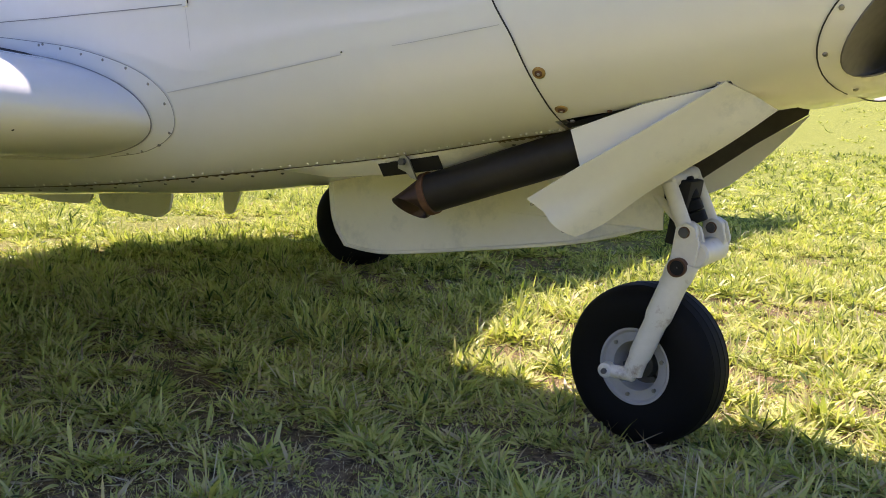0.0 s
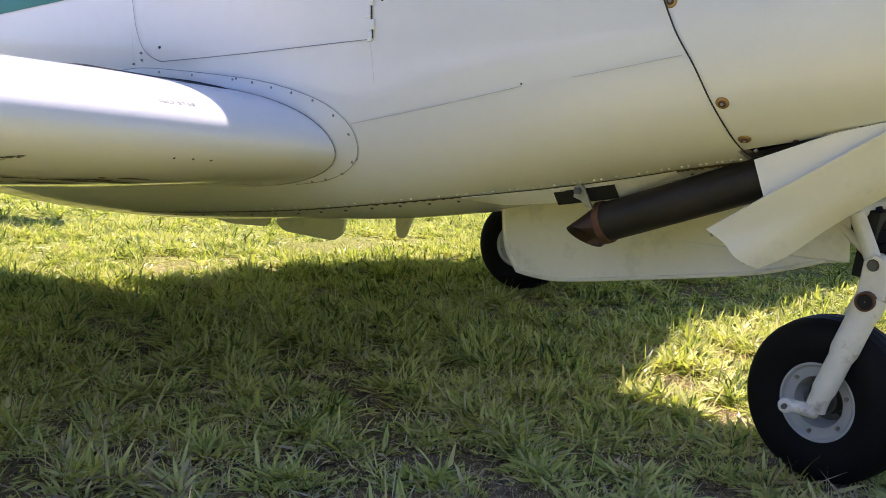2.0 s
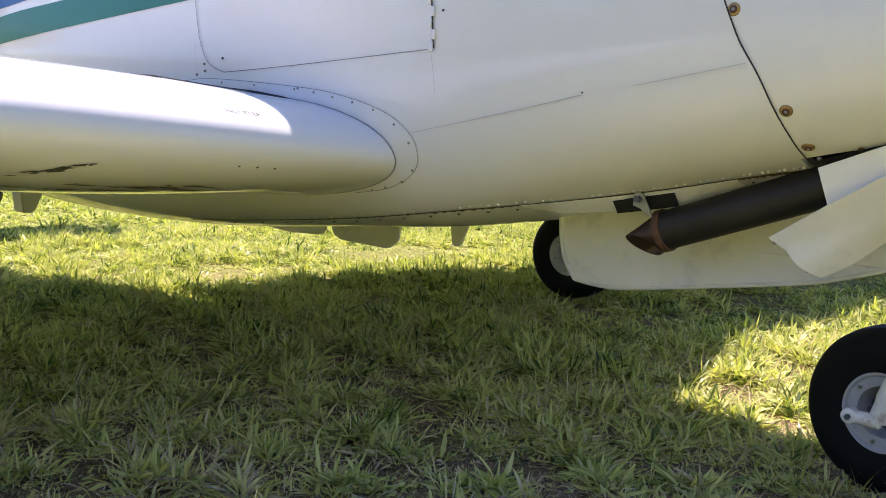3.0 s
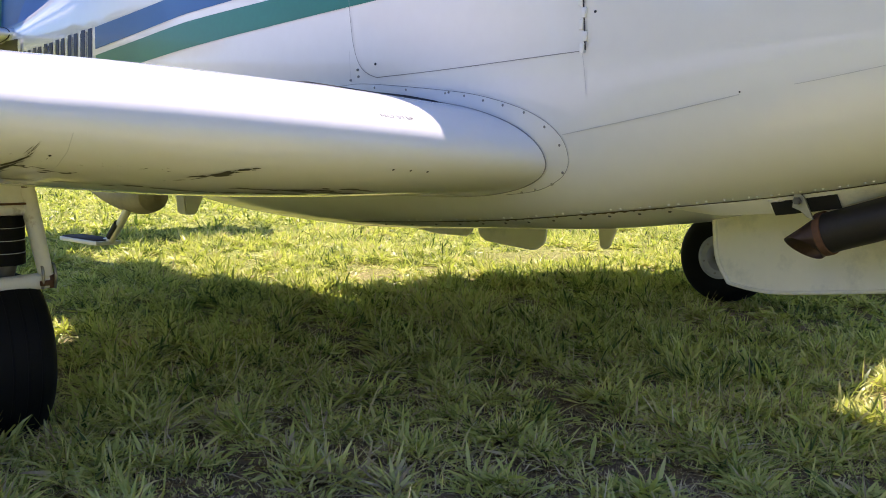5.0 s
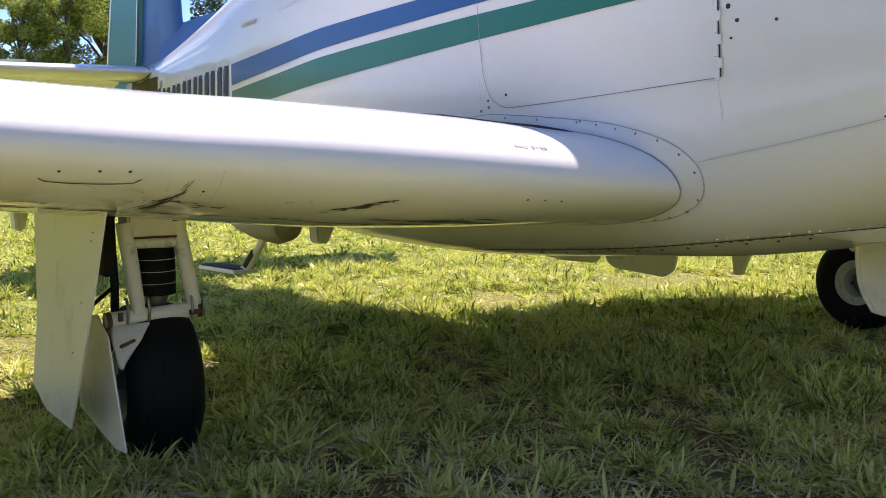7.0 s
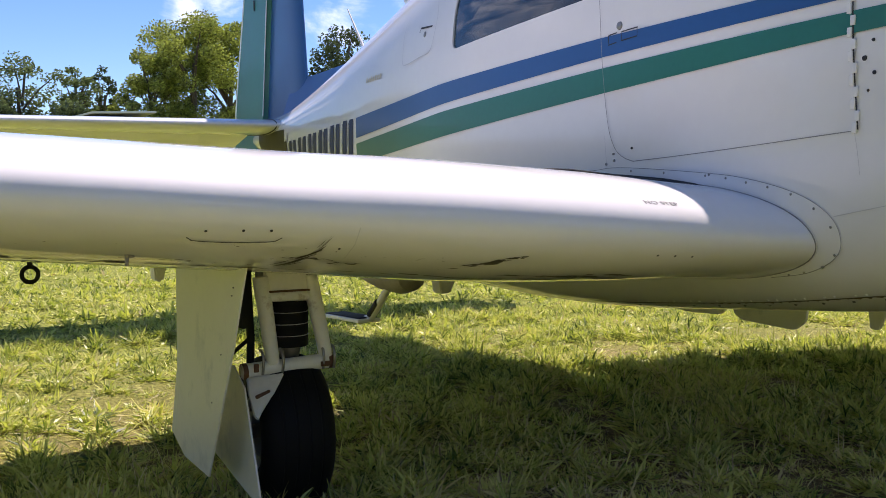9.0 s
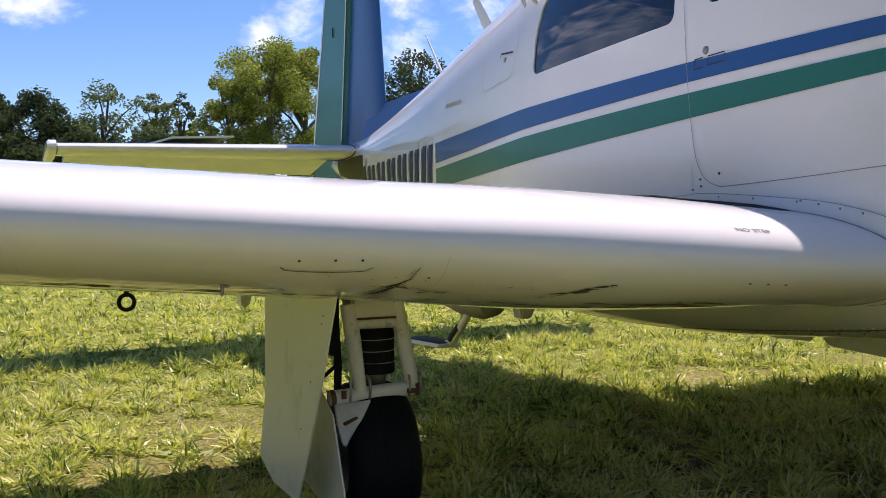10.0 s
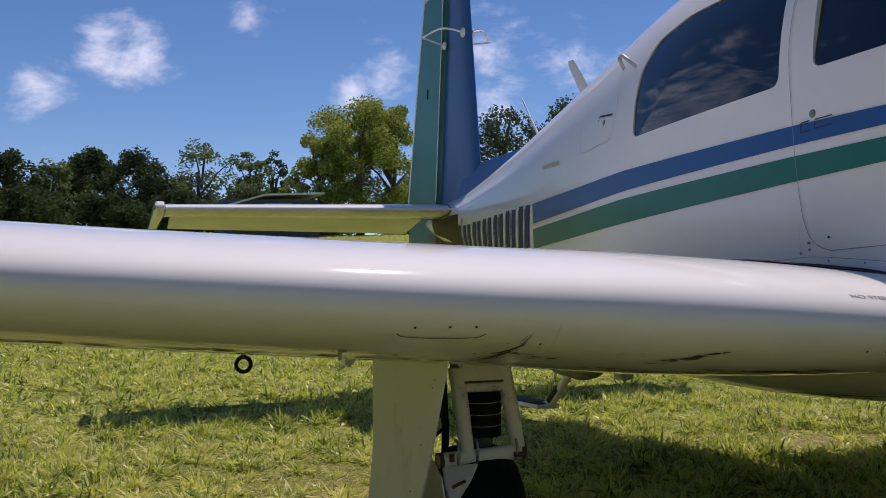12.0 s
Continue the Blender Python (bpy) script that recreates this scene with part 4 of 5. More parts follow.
ring_ob = part("tie_down_ring", bm, BLACK, wing, "black steel tie-down ring under the wing")
bm = bmesh.new()
lathe(bm, (-1.83, -2.01, z0 + 0.004), (0, 0, -1), [(0, 0.022), (0.005, 0.021), (0.007, 0.012), (0.008, 0.001)], 20)
part("ring_plate", bm, SEAM, ring_ob)
bm = bmesh.new()
c = wing_at(1.897, 0.085, True, 0.0)
rod(bm, c + Vector((0, 0, 0.02)), c - Vector((-0.006, 0, 0.020)), 0.0045, 0.0035, n=10, soft=0.001)
rod(bm, c + Vector((0.004, 0.004, -0.002)), c + Vector((0.004, 0.014, -0.003)), 0.004, 0.002, n=8)
part("pitot_hook", bm, STEPGREY, wing, "small black hook under the wing")
for y, x, w, zt in ((1.50, -2.85, 0.05, 0.56), (0.41, -2.87, 0.085, 0.46)):
    bm = bmesh.new()
    sheet(bm, [(x + 0.06, -y - w / 2, zt), (x + 0.06, -y + w / 2, zt), (x + 0.05, -y + w * 0.15, zt - 0.075), (x + 0.05, -y - w * 0.35, zt - 0.075)], 0.07, (-1, 0, 0))
    bmesh.ops.bevel(bm, geom=list(bm.edges), offset=0.006, segments=2, affect="EDGES")
    part("flap_hinge", bm, DOOR_WHITE, wing, "white flap hinge fairing")

# ---- step ----
# the housing's grey-brown has the shade under the wing put into it
bm = bmesh.new()
rows = []
for k, (x, r) in enumerate(((-2.70, 0.012), (-2.73, 0.05), (-2.80, 0.066), (-2.95, 0.062), (-3.10, 0.042), (-3.22, 0.02), (-3.28, 0.006))):
    rows.append([(x, -0.61 + r * 1.1 * math.cos(2 * math.pi * i / 20), 0.462 + r * 1.0 * math.sin(2 * math.pi * i / 20)) for i in range(20)])
loft(bm, rows)
part("step_housing", bm, STEPGREY, airplane, "teardrop fairing above the step, darkened for wing shade")
bm = bmesh.new()
hose(bm, smooth_path([(-2.86, -0.635, 0.43), (-2.96, -0.622, 0.365), (-3.09, -0.605, 0.285), (-3.15, -0.605, 0.266)]), [0.015] * 24 + [0.014], 14)
step = part("boarding_step", bm, DOOR_WHITE, airplane, "white boarding step strut")
bm = bmesh.new()
block(bm, (-3.28, -0.615, 0.258), (0.36, 0.10, 0.016), Euler((0, radians(-2), 0)).to_matrix(), 0.005)
part("step_pad", bm, DOOR_WHITE, step)
bm = bmesh.new()
block(bm, (-3.28, -0.615, 0.2685), (0.33, 0.085, 0.006), Euler((0, radians(-2), 0)).to_matrix(), 0.001)
part("step_grip", bm, TREAD, step, "black grit on the step")
bm = bmesh.new()
rod(bm, Vector((-2.99, -0.628, 0.350)), Vector((-3.09, -0.616, 0.290)), 0.0125, n=12)
part("step_grip", bm, TREAD, step, "black grit on the strut")


# ---- wheels and legs ----
def build_tyre(center, axis, radius, width, rim):
    bm = bmesh.new()
    h = width / 2
    prof = [(-h * 0.72, rim * 0.96), (-h * 0.86, rim * 1.02), (-h * 0.97, rim + (radius - rim) * 0.28), (-h, rim + (radius - rim) * 0.48), (-h * 0.96, rim + (radius - rim) * 0.68), (-h * 0.86, rim + (radius - rim) * 0.82), (-h * 0.72, radius * 0.952)]
    tread = []
    grooves = (-0.52, -0.18, 0.18, 0.52)
    for g in grooves:
        crown = radius * (1 - 0.065 * g * g)
        tread += [(h * (g - 0.030), crown), (h * (g - 0.018), crown - 0.0012), (h * (g + 0.018), crown - 0.0012), (h * (g + 0.030), crown)]
    prof = prof + tread + [(-s, r) for s, r in prof[::-1]]
    return lathe(bm, center, axis, prof, 72)


def build_wheel(center, axis, face, radius, width, rim, parent, tyre_label):
    """A tyre with rim ring, recessed hub, bolts and axle nut; face: the way its outer side looks."""
    c, ax = Vector(center), Vector(axis).normalized()
    out = ax * face
    t = part("tyre", build_tyre(c, ax, radius, width, rim), RUBBER, parent, tyre_label, sharp=28)
    h = width / 2
    bm = bmesh.new()
    lathe(bm, c, out, [(h * 0.60, rim * 0.985), (h * 0.80, rim * 1.03), (h * 0.86, rim * 1.02), (h * 0.86, rim * 0.96), (h * 0.78, rim * 0.90), (h * 0.74, rim * 0.66), (h * 0.68, rim * 0.64), (h * 0.2, rim * 0.60), (h * 0.05, rim * 0.55)], 56)
    part("rim", bm, HUB, t, "grey painted wheel rim", sharp=35)
    bm = bmesh.new()
    lathe(bm, c, out, [(h * 0.08, rim * 0.60), (h * 0.10, rim * 0.40), (h * 0.40, rim * 0.36), (h * 0.46, rim * 0.30), (h * 0.46, rim * 0.17), (h * 0.66, rim * 0.16), (h * 0.70, rim * 0.12), (h * 0.70, 0.001)], 40)
    part("hub", bm, HUB_DARK, t, "grimy cast hub", sharp=35)
    u, v = frame_of(out)
    for k in range(6):
        a = 2 * math.pi * (k + 0.3) / 6
        p = c + out * h * 0.755 + (u * math.cos(a) + v * math.sin(a)) * rim * 0.80
        part("bolt", rod(bmesh.new(), p, p + out * 0.006, 0.0045, n=6), STEEL, t)
    for k in range(3):
        a = 2 * math.pi * (k + 0.1) / 3
        p = c + out * h * 0.10 + (u * math.cos(a) + v * math.sin(a)) * rim * 0.50
        part("bolt", rod(bmesh.new(), p, p + out * 0.014, 0.007, n=10), HUB_DARK, t)
    bm = bmesh.new()
    lathe(bm, c, -out, [(h * 0.60, rim * 0.985), (h * 0.82, rim * 1.02), (h * 0.80, rim * 0.6), (h * 0.5, rim * 0.3), (h * 0.5, 0.001)], 40)
    part("rim", bm, HUB, t, "grey painted inner rim", sharp=35)
    return t


def eye_bolt(c, axis, r, parent):
    c, axis = Vector(c), Vector(axis).normalized()
    part("bolt", rod(bmesh.new(), c - axis * 0.004, c + axis * 0.007, r, n=6), HUB_DARK, parent)


# nose leg
bm = bmesh.new()
hose(bm, smooth_path([(0.060, -0.080, 0.415), (0.045, -0.086, 0.375), (0.012, -0.092, 0.285), (-0.018, -0.095, 0.205), (-0.028, -0.095, 0.172)], 6), [0.031] * 6 + [0.028] * 6 + [0.024] * 6 + [0.021] * 7, 18)
hose(bm, smooth_path([(0.040, 0.080, 0.415), (0.005, 0.086, 0.375), (-0.030, 0.092, 0.285), (-0.032, 0.095, 0.205), (-0.028, 0.095, 0.172)], 6), [0.031] * 6 + [0.028] * 6 + [0.024] * 6 + [0.021] * 7, 18)
rod(bm, (0.082, -0.085, 0.432), (0.082, 0.085, 0.432), 0.027, soft=0.005)
nose_gear = part("nose_gear", bm, GEAR_WHITE, airplane, "white nose gear fork with rust marks", sharp=40)
bm = bmesh.new()
rod(bm, (-0.020, -0.100, 0.170), (-0.082, -0.104, 0.174), 0.015, 0.013, soft=0.004)
lathe(bm, (-0.082, -0.092, 0.174), (0, -1, 0), [(0, 0.016), (0.022, 0.016), (0.025, 0.012), (0.025, 0.001)], 18)
part("axle_lug", bm, GEAR_WHITE, nose_gear, "white tow lug on the axle")
eye_bolt((-0.082, -0.118, 0.174), (0, -1, 0), 0.006, nose_gear)
bm = bmesh.new()
lathe(bm, (0.055, -0.090, 0.408), (0, -1, 0), [(0, 0.019), (0.030, 0.019), (0.031, 0.0165), (0.029, 0.0150), (0.024, 0.0145)], 24)
part("tow_socket", bm, RUST, nose_gear, "rusty open socket")
bm = bmesh.new()
lathe(bm, (0.055, -0.1155, 0.408), (0, -1, 0), [(0, 0.0150), (0.0005, 0.001)], 20)
part("socket_hole", bm, BLACK, nose_gear)
for y, px, tx, ty, tz in ((-0.074, 0.0, 0.014, -0.074, 0.576), (0.066, 0.018, 0.026, 0.058, 0.588)):
    bm = bmesh.new()
    for dy in (-0.020, 0.020):
        sheet(bm, [(px + 0.034, y + dy - 0.005, 0.42), (px + 0.084, y + dy - 0.005, 0.41), (px + 0.092, y + dy - 0.005, 0.455), (px + 0.082, y + dy - 0.005, 0.488), (px + 0.062, y + dy - 0.005, 0.499), (px + 0.042, y + dy - 0.005, 0.486)], 0.010, (0, 1, 0))
    bmesh.ops.bevel(bm, geom=list(bm.edges), offset=0.002, segments=1, affect="EDGES")
    part("clevis", bm, GEAR_WHITE, nose_gear)
    eye_bolt((px + 0.060, y - 0.026, 0.478), (0, -1, 0), 0.0105, nose_gear)
    part("rust_ring", lathe(bmesh.new(), (px + 0.060, y - 0.0255, 0.478), (0, -1, 0), [(0, 0.001), (0, 0.0120), (0.0025, 0.0112), (0.0025, 0.001)], 16), RUST, nose_gear)
    bm = bmesh.new()
    rod(bm, (px + 0.060, y, 0.470), (tx, ty, tz), 0.0165, 0.0155, soft=0.003)
    lathe(bm, (px + 0.060, y - 0.014, 0.477), (0, 1, 0), [(0, 0.001), (0, 0.020), (0.028, 0.020), (0.028, 0.001)], 18)
    part("leg_tube", bm, GEAR_WHITE, nose_gear)
bm = bmesh.new()
rod(bm, (0.014, -0.082, 0.576), (0.026, 0.066, 0.588), 0.0165, soft=0.004)
part("cross_tube", bm, GEAR_WHITE, nose_gear)
bm = bmesh.new()
rod(bm, (-0.020, -0.045, 0.545), (0.052, -0.066, 0.484), 0.009, n=12)
part("brace", bm, GEAR_WHITE, nose_gear)
for k in range(4):
    d = Vector((-0.042, 0, 0.095)).normalized()
    p = Vector((0.046, 0.0, 0.484)) + d * 0.0245 * k
    part("shock_disc", rod(bmesh.new(), p, p + d * 0.0232, 0.037, soft=0.0018, n=28), RUBBER, nose_gear, "black rubber shock disc")
build_wheel((-0.028, 0.0, 0.178), (0.20, 1, 0.02), -1, 0.176, 0.13, 0.082, nose_gear, "black rubber nose tyre with circumferential grooves")

# main legs
def build_main(side):
    f = -side
    Y = lambda y: y * f
    bm = bmesh.new()
    rod(bm, (-1.74, Y(-1.562), 0.352), (-1.74, Y(-1.333), 0.362), 0.019, soft=0.003)
    leg = part("main_gear", bm, GEAR_WHITE, airplane, "white trailing-link main gear leg with rust marks", sharp=40)
    bm = bmesh.new()
    rows = []
    for y0, y1, z in ((-1.512, -1.392, 0.62), (-1.510, -1.390, 0.590), (-1.506, -1.382, 0.535)):
        rows.append([(-1.725, Y(y0), z), (-1.725, Y(y1), z), (-1.80, Y(y1), z), (-1.80, Y(y0), z)])
    loft(bm, rows)
    bmesh.ops.bevel(bm, geom=list(bm.edges), offset=0.006, segments=2, affect="EDGES")
    part("trunnion", bm, GEAR_WHITE, leg)
    bm = bmesh.new()
    for ya, yb, za, zb in ((-1.514, -1.487, 0.575, 0.366), (-1.392, -1.352, 0.575, 0.374)):
        hose(bm, [(-1.738, Y(ya), za), (-1.734, Y((ya + yb) / 2), (za + zb) / 2), (-1.735, Y(yb), zb)], [0.020, 0.0185, 0.0165], 14)
    hose(bm, [(-1.738, Y(-1.505), 0.528), (-1.738, Y(-1.385), 0.526)], 0.014, 12)
    part("leg_tube", bm, GEAR_WHITE, leg)
    for k in range(4):
        z = 0.400 + 0.0285 * k
        part("shock_disc", rod(bmesh.new(), (-1.785, Y(-1.433), z), (-1.785, Y(-1.433), z + 0.0272), 0.052, soft=0.002, n=28), RUBBER, leg, "black rubber shock disc")
        if k:
            part("shock_plate", rod(bmesh.new(), (-1.785, Y(-1.433), z - 0.0016), (-1.785, Y(-1.433), z - 0.0002), 0.0526, n=28), HUB, leg, "thin steel plate between shock discs")
    bm = bmesh.new()
    rod(bm, (-1.785, Y(-1.428), 0.37), (-1.785, Y(-1.428), 0.40), 0.022, 0.03)
    part("shock_seat", bm, STEEL, leg)
    for y in (-1.517, -1.468, -1.365, -1.337):
        bm = bmesh.new()
        hose(bm, smooth_path([(-1.722, Y(y), 0.345), (-1.715, Y(y), 0.372), (-1.722, Y(y), 0.395), (-1.738, Y(y), 0.400)], 5), 0.0036, 8)
        part("clip", bm, STEEL, leg)
    bm = bmesh.new()
    sheet(bm, [(-1.722, Y(-1.556), 0.340), (-1.705, Y(-1.468), 0.346), (-1.672, Y(-1.505), 0.306), (-1.655, Y(-1.543), 0.276), (-1.652, Y(-1.551), 0.250), (-1.668, Y(-1.557), 0.258), (-1.70, Y(-1.558), 0.305)], 0.010, (-1, 0, 0))
    bmesh.ops.bevel(bm, geom=list(bm.edges), offset=0.004, segments=1, affect="EDGES")
    part("trailing_arm", bm, GEAR_WHITE, leg)
    bm = bmesh.new()
    hose(bm, [(-1.83, Y(-1.518), 0.60), (-1.80, Y(-1.520), 0.42), (-1.80, Y(-1.522), 0.36)], 0.010, 8)
    hose(bm, [(-1.80, Y(-1.512), 0.43), (-1.86, Y(-1.56), 0.37), (-1.90, Y(-1.59), 0.33)], 0.005, 8)
    block(bm, (-1.83, Y(-1.528), 0.52), (0.06, 0.028, 0.15), bevel=0.004)
    part("brake_line", bm, BLACK, leg, "black retraction rod and brake hose")
    build_wheel((-1.815 if side < 0 else -1.752, Y(-1.436 if side < 0 else -1.45), 0.184 if side < 0 else 0.216), (0.07 * f, 1, 0), -1, 0.190, 0.176, 0.088, leg, "black rubber main tyre with circumferential grooves")
    bm = bmesh.new()
    rod(bm, (-1.815, Y(-1.56), 0.19), (-1.815, Y(-1.44), 0.19), 0.018)
    part("axle", bm, STEEL, leg)
    return leg


main_gear = build_main(-1)
for y0, y1, z, h in ((-1.505, -1.395, 0.5395, 0.005), (-1.405, -1.388, 0.585, 0.020), (-1.54, -1.528, 0.362, 0.020), (-1.372, -1.345, 0.358, 0.012)):
    bm = bmesh.new()
    block(bm, (-1.7235 + (0.006 if z < 0.4 else 0), (y0 + y1) / 2, z), (0.006, y1 - y0, h), bevel=0.0015)
    part("rust_patch", bm, RUST, main_gear, "rusty edge where paint has chipped")
bm = bmesh.new()
rod(bm, (-1.668, -1.552, 0.303), (-1.680, -1.515, 0.313), 0.0045, 0.0035, n=10, soft=0.001)
part("rust_patch", bm, RUST, main_gear, "rusty slot in the gear plate")
main_gear_far = build_main(1)
part("rust_patch", lathe(bmesh.new(), (-1.74, -1.563, 0.352), (0, 1, 0.04), [(0, 0.0195), (0.012, 0.0197)], 18), RUST, main_gear)
part("rust_patch", lathe(bmesh.new(), (-1.74, -1.332, 0.362), (0, -1, -0.04), [(0, 0.0195), (0.016, 0.0197)], 18), RUST, main_gear)


def skin_plate(pts, thick, bend=0.0):
    """A thin door plate from an outline, fanned from its middle."""
    bm = bmesh.new()
    vs = [bm.verts.new(Vector(p)) for p in pts]
    mid = bm.verts.new(sum((v.co for v in vs), Vector()) / len(vs) + Vector((0, bend, 0)))
    for i in range(len(vs)):
        bm.faces.new((vs[i], vs[(i + 1) % len(vs)], mid))
    return thicken(bm, thick)


UPPER = [(-1.43, -1.646, 0.625), (-1.515, -1.652, 0.436), (-1.725, -1.650, 0.118), (-1.94, -1.65, 0.118), (-2.08, -1.647, 0.155), (-2.03, -1.642, 0.339), (-2.03, -1.640, 0.60)]
LOWER = [(-1.86, -1.562, 0.349), (-1.80, -1.565, 0.36), (-1.675, -1.578, 0.325), (-1.565, -1.580, 0.092), (-1.65, -1.576, 0.080), (-1.97, -1.564, 0.109), (-1.96, -1.562, 0.24)]
for f in (1, -1):
    up = part("gear_door", skin_plate([(x, y * f, z) for x, y, z in UPPER], 0.004), DOOR_WHITE, airplane, "chalky white upper gear door", sharp=20)
    part("gear_door", skin_plate([(x, y * f, z) for x, y, z in LOWER], 0.004), DOOR_WHITE, airplane, "chalky white lower gear door on the leg", sharp=20)
    for x, z in ((-1.50, 0.575), (-1.512, 0.557), (-1.60, 0.42), (-1.68, 0.30)) if f == 1 else ():
        bm = bmesh.new()
        lathe_dome(bm, Vector((x, -1.651, z)), Vector((0, -1, 0)), 0.002, 0.003, 8)
        part("rivet", bm, GREYSEAM, up)

# nose gear doors, cowl flap and exhaust
FAR_DOOR = [(-0.81, -0.10, 0.535), (-0.795, -0.10, 0.43), (-0.757, -0.10, 0.366), (-0.69, -0.10, 0.360), (-0.616, -0.10, 0.364), (-0.423, -0.095, 0.392), (-0.18, -0.085, 0.431), (-0.08, -0.07, 0.460), (-0.04, -0.065, 0.472), (0.004, -0.058, 0.474), (-0.002, -0.05, 0.56), (0.0, -0.05, 0.70), (-0.3, -0.08, 0.66), (-0.6, -0.09, 0.58)]
part("gear_door", skin_plate(FAR_DOOR, 0.005, 0.003), DOOR_WHITE, airplane, "long white nose gear door with a rolled edge", sharp=20)
bm = bmesh.new()
hose(bm, smooth_path([(-0.806, -0.10, 0.53), (-0.793, -0.10, 0.43), (-0.757, -0.10, 0.37)], 5), 0.006, 8)
hose(bm, smooth_path([(-0.757, -0.10, 0.37), (-0.69, -0.10, 0.363), (-0.616, -0.10, 0.366), (-0.423, -0.095, 0.394), (-0.18, -0.085, 0.433), (-0.04, -0.065, 0.473)], 6), 0.0045, 8)
part("door_lip", bm, DOOR_WHITE, airplane)
FWD_DOOR = [(-0.02, 0.15, 0.50), (0.034, 0.15, 0.538), (0.082, 0.15, 0.561), (0.145, 0.15, 0.615), (0.204, 0.15, 0.678), (0.240, 0.15, 0.722), (0.14, 0.15, 0.660), (0.036, 0.15, 0.588), (-0.02, 0.15, 0.56)]
part("gear_door", skin_plate(FWD_DOOR, 0.005), DOOR_WHITE, airplane, "white forward nose gear door", sharp=20)
upper_edge = smooth_path([(0.180, -0.345, 0.772), (0.074, -0.352, 0.702), (-0.071, -0.345, 0.613), (-0.188, -0.318, 0.541)], 5)
crease = smooth_path([(0.216, -0.300, 0.752), (0.122, -0.312, 0.672), (-0.03, -0.318, 0.580), (-0.152, -0.316, 0.518)], 5)
tail_edge = smooth_path([(0.253, -0.265, 0.727), (0.173, -0.270, 0.665), (0.035, -0.265, 0.572), (-0.045, -0.285, 0.503), (-0.104, -0.300, 0.470)], 4)
bm = bmesh.new()
rows = []
for k in range(16):
    flat = [upper_edge[k].lerp(crease[k], j / 3) for j in range(3)]
    roll = []
    for j in range(7):
        f = j / 6
        swell = math.sin(math.pi * f) * k / 15
        roll.append(crease[k].lerp(tail_edge[k], f) + Vector((-0.003, -0.011, -0.005)) * swell)
    rows.append(flat + roll)
grid_sheet(bm, rows, 0.004)
near_door = part("gear_door", bm, DOOR_WHITE, airplane, "bent white nose gear door hanging open", sharp=40)
for x, y, z in ((-0.180, -0.312, 0.530), (-0.150, -0.288, 0.505), (-0.118, -0.298, 0.482)):
    bm = bmesh.new()
    lathe_dome(bm, Vector((x, y, z)), Vector((0, -1, 0)), 0.004, 0.004, 8)
    part("rivet", bm, STEEL, near_door)
part("cowl_flap", skin_plate([(-0.100, -0.335, 0.676), (-0.078, -0.325, 0.600), (0.04, -0.325, 0.650), (0.18, -0.335, 0.765), (0.04, -0.345, 0.728)], 0.005), WING_WHITE, airplane, "white cowl flap side", sharp=20)
bm = bmesh.new()
block(bm, (0.10, 0.02, 0.80), (0.34, 0.24, 0.02), Euler((0, radians(-12), 0)).to_matrix())
part("well_liner", bm, SOOT, airplane, "sooty wheel well lining")
# added near-black sheet that stands for the shade inside the well
bm = bmesh.new()
sheet(bm, [(-0.03, 0.138, 0.53), (0.02, 0.138, 0.57), (0.134, 0.138, 0.655), (0.236, 0.138, 0.722), (0.25, 0.138, 0.80), (0.10, 0.138, 0.78), (-0.05, 0.138, 0.72)], 0.008, (0, 1, 0))
part("well_liner", bm, WELL_SHADE, airplane, "dark sheet put in for the shade inside the wheel well")
bm = bmesh.new()
block(bm, (0.030, 0.0, 0.512), (0.030, 0.10, 0.135), Euler((0, radians(8), 0)).to_matrix(), 0.004)
part("well_plate", bm, BLACK, airplane, "black plate in the wheel well")
# strip of belly skin between the seam and the gear door
bm = bmesh.new()
top = [(x, z) for x, z in BELLY if -0.745 < x < -0.28]
rows = []
for x, z in top:
    y = side_y(x, z)
    drop = float(np.interp(x, [-0.745, -0.66, -0.45, -0.28], [0.003, 0.024, 0.036, 0.010]))
    rows.append([(x, -y - 0.002, z + 0.001), (x, -y + 0.014, z - drop * 0.5), (x, -y + 0.034, z - drop)])
grid_sheet(bm, rows, 0.003)
pan_strip = part("belly_strip", bm, DOOR_WHITE, airplane, "grimy white belly strip with a dark slot", sharp=60)


def strip_patch(name, x0, x1, a, b, mat, label=""):
    """A patch on the belly strip; a and b: how far it lies under the seam."""
    bx, bz = [p[0] for p in BELLY], [p[1] for p in BELLY]
    rows = []
    for x in np.linspace(x0, x1, 6):
        z = float(np.interp(x, bx, bz))
        y = side_y(float(x), z)
        rows.append([(float(x), -y + d * 0.85 - 0.005, z - d) for d in (a, (a + b) / 2, b)])
    return part(name, grid_sheet(bmesh.new(), rows, 0.002), mat, pan_strip, label)


strip_patch("slot", -0.545, -0.415, 0.008, 0.036, BLACK, "dark slot for the exhaust hanger")
strip_patch("slot_bracket", -0.548, -0.52, 0.004, 0.022, GEAR_WHITE)

P0, P1, PR = Vector((-0.447, -0.25, 0.525)), Vector((0.05, -0.235, 0.697)), 0.0415
ax = (P1 - P0).normalized()
pu, pv = frame_of(ax)


def pipe_ring(bm, center, way, r, side_r=None):
    """A ring across the pipe, square to a way in the pipe's upright plane."""
    way = Vector(way).normalized()
    u = Vector((0, -1, 0))
    v = way.cross(u).normalized()
    return [bm.verts.new(Vector(center) + u * math.cos(2 * math.pi * i / 32) * (side_r or r) + v * math.sin(2 * math.pi * i / 32) * r) for i in range(32)]


bm = bmesh.new()
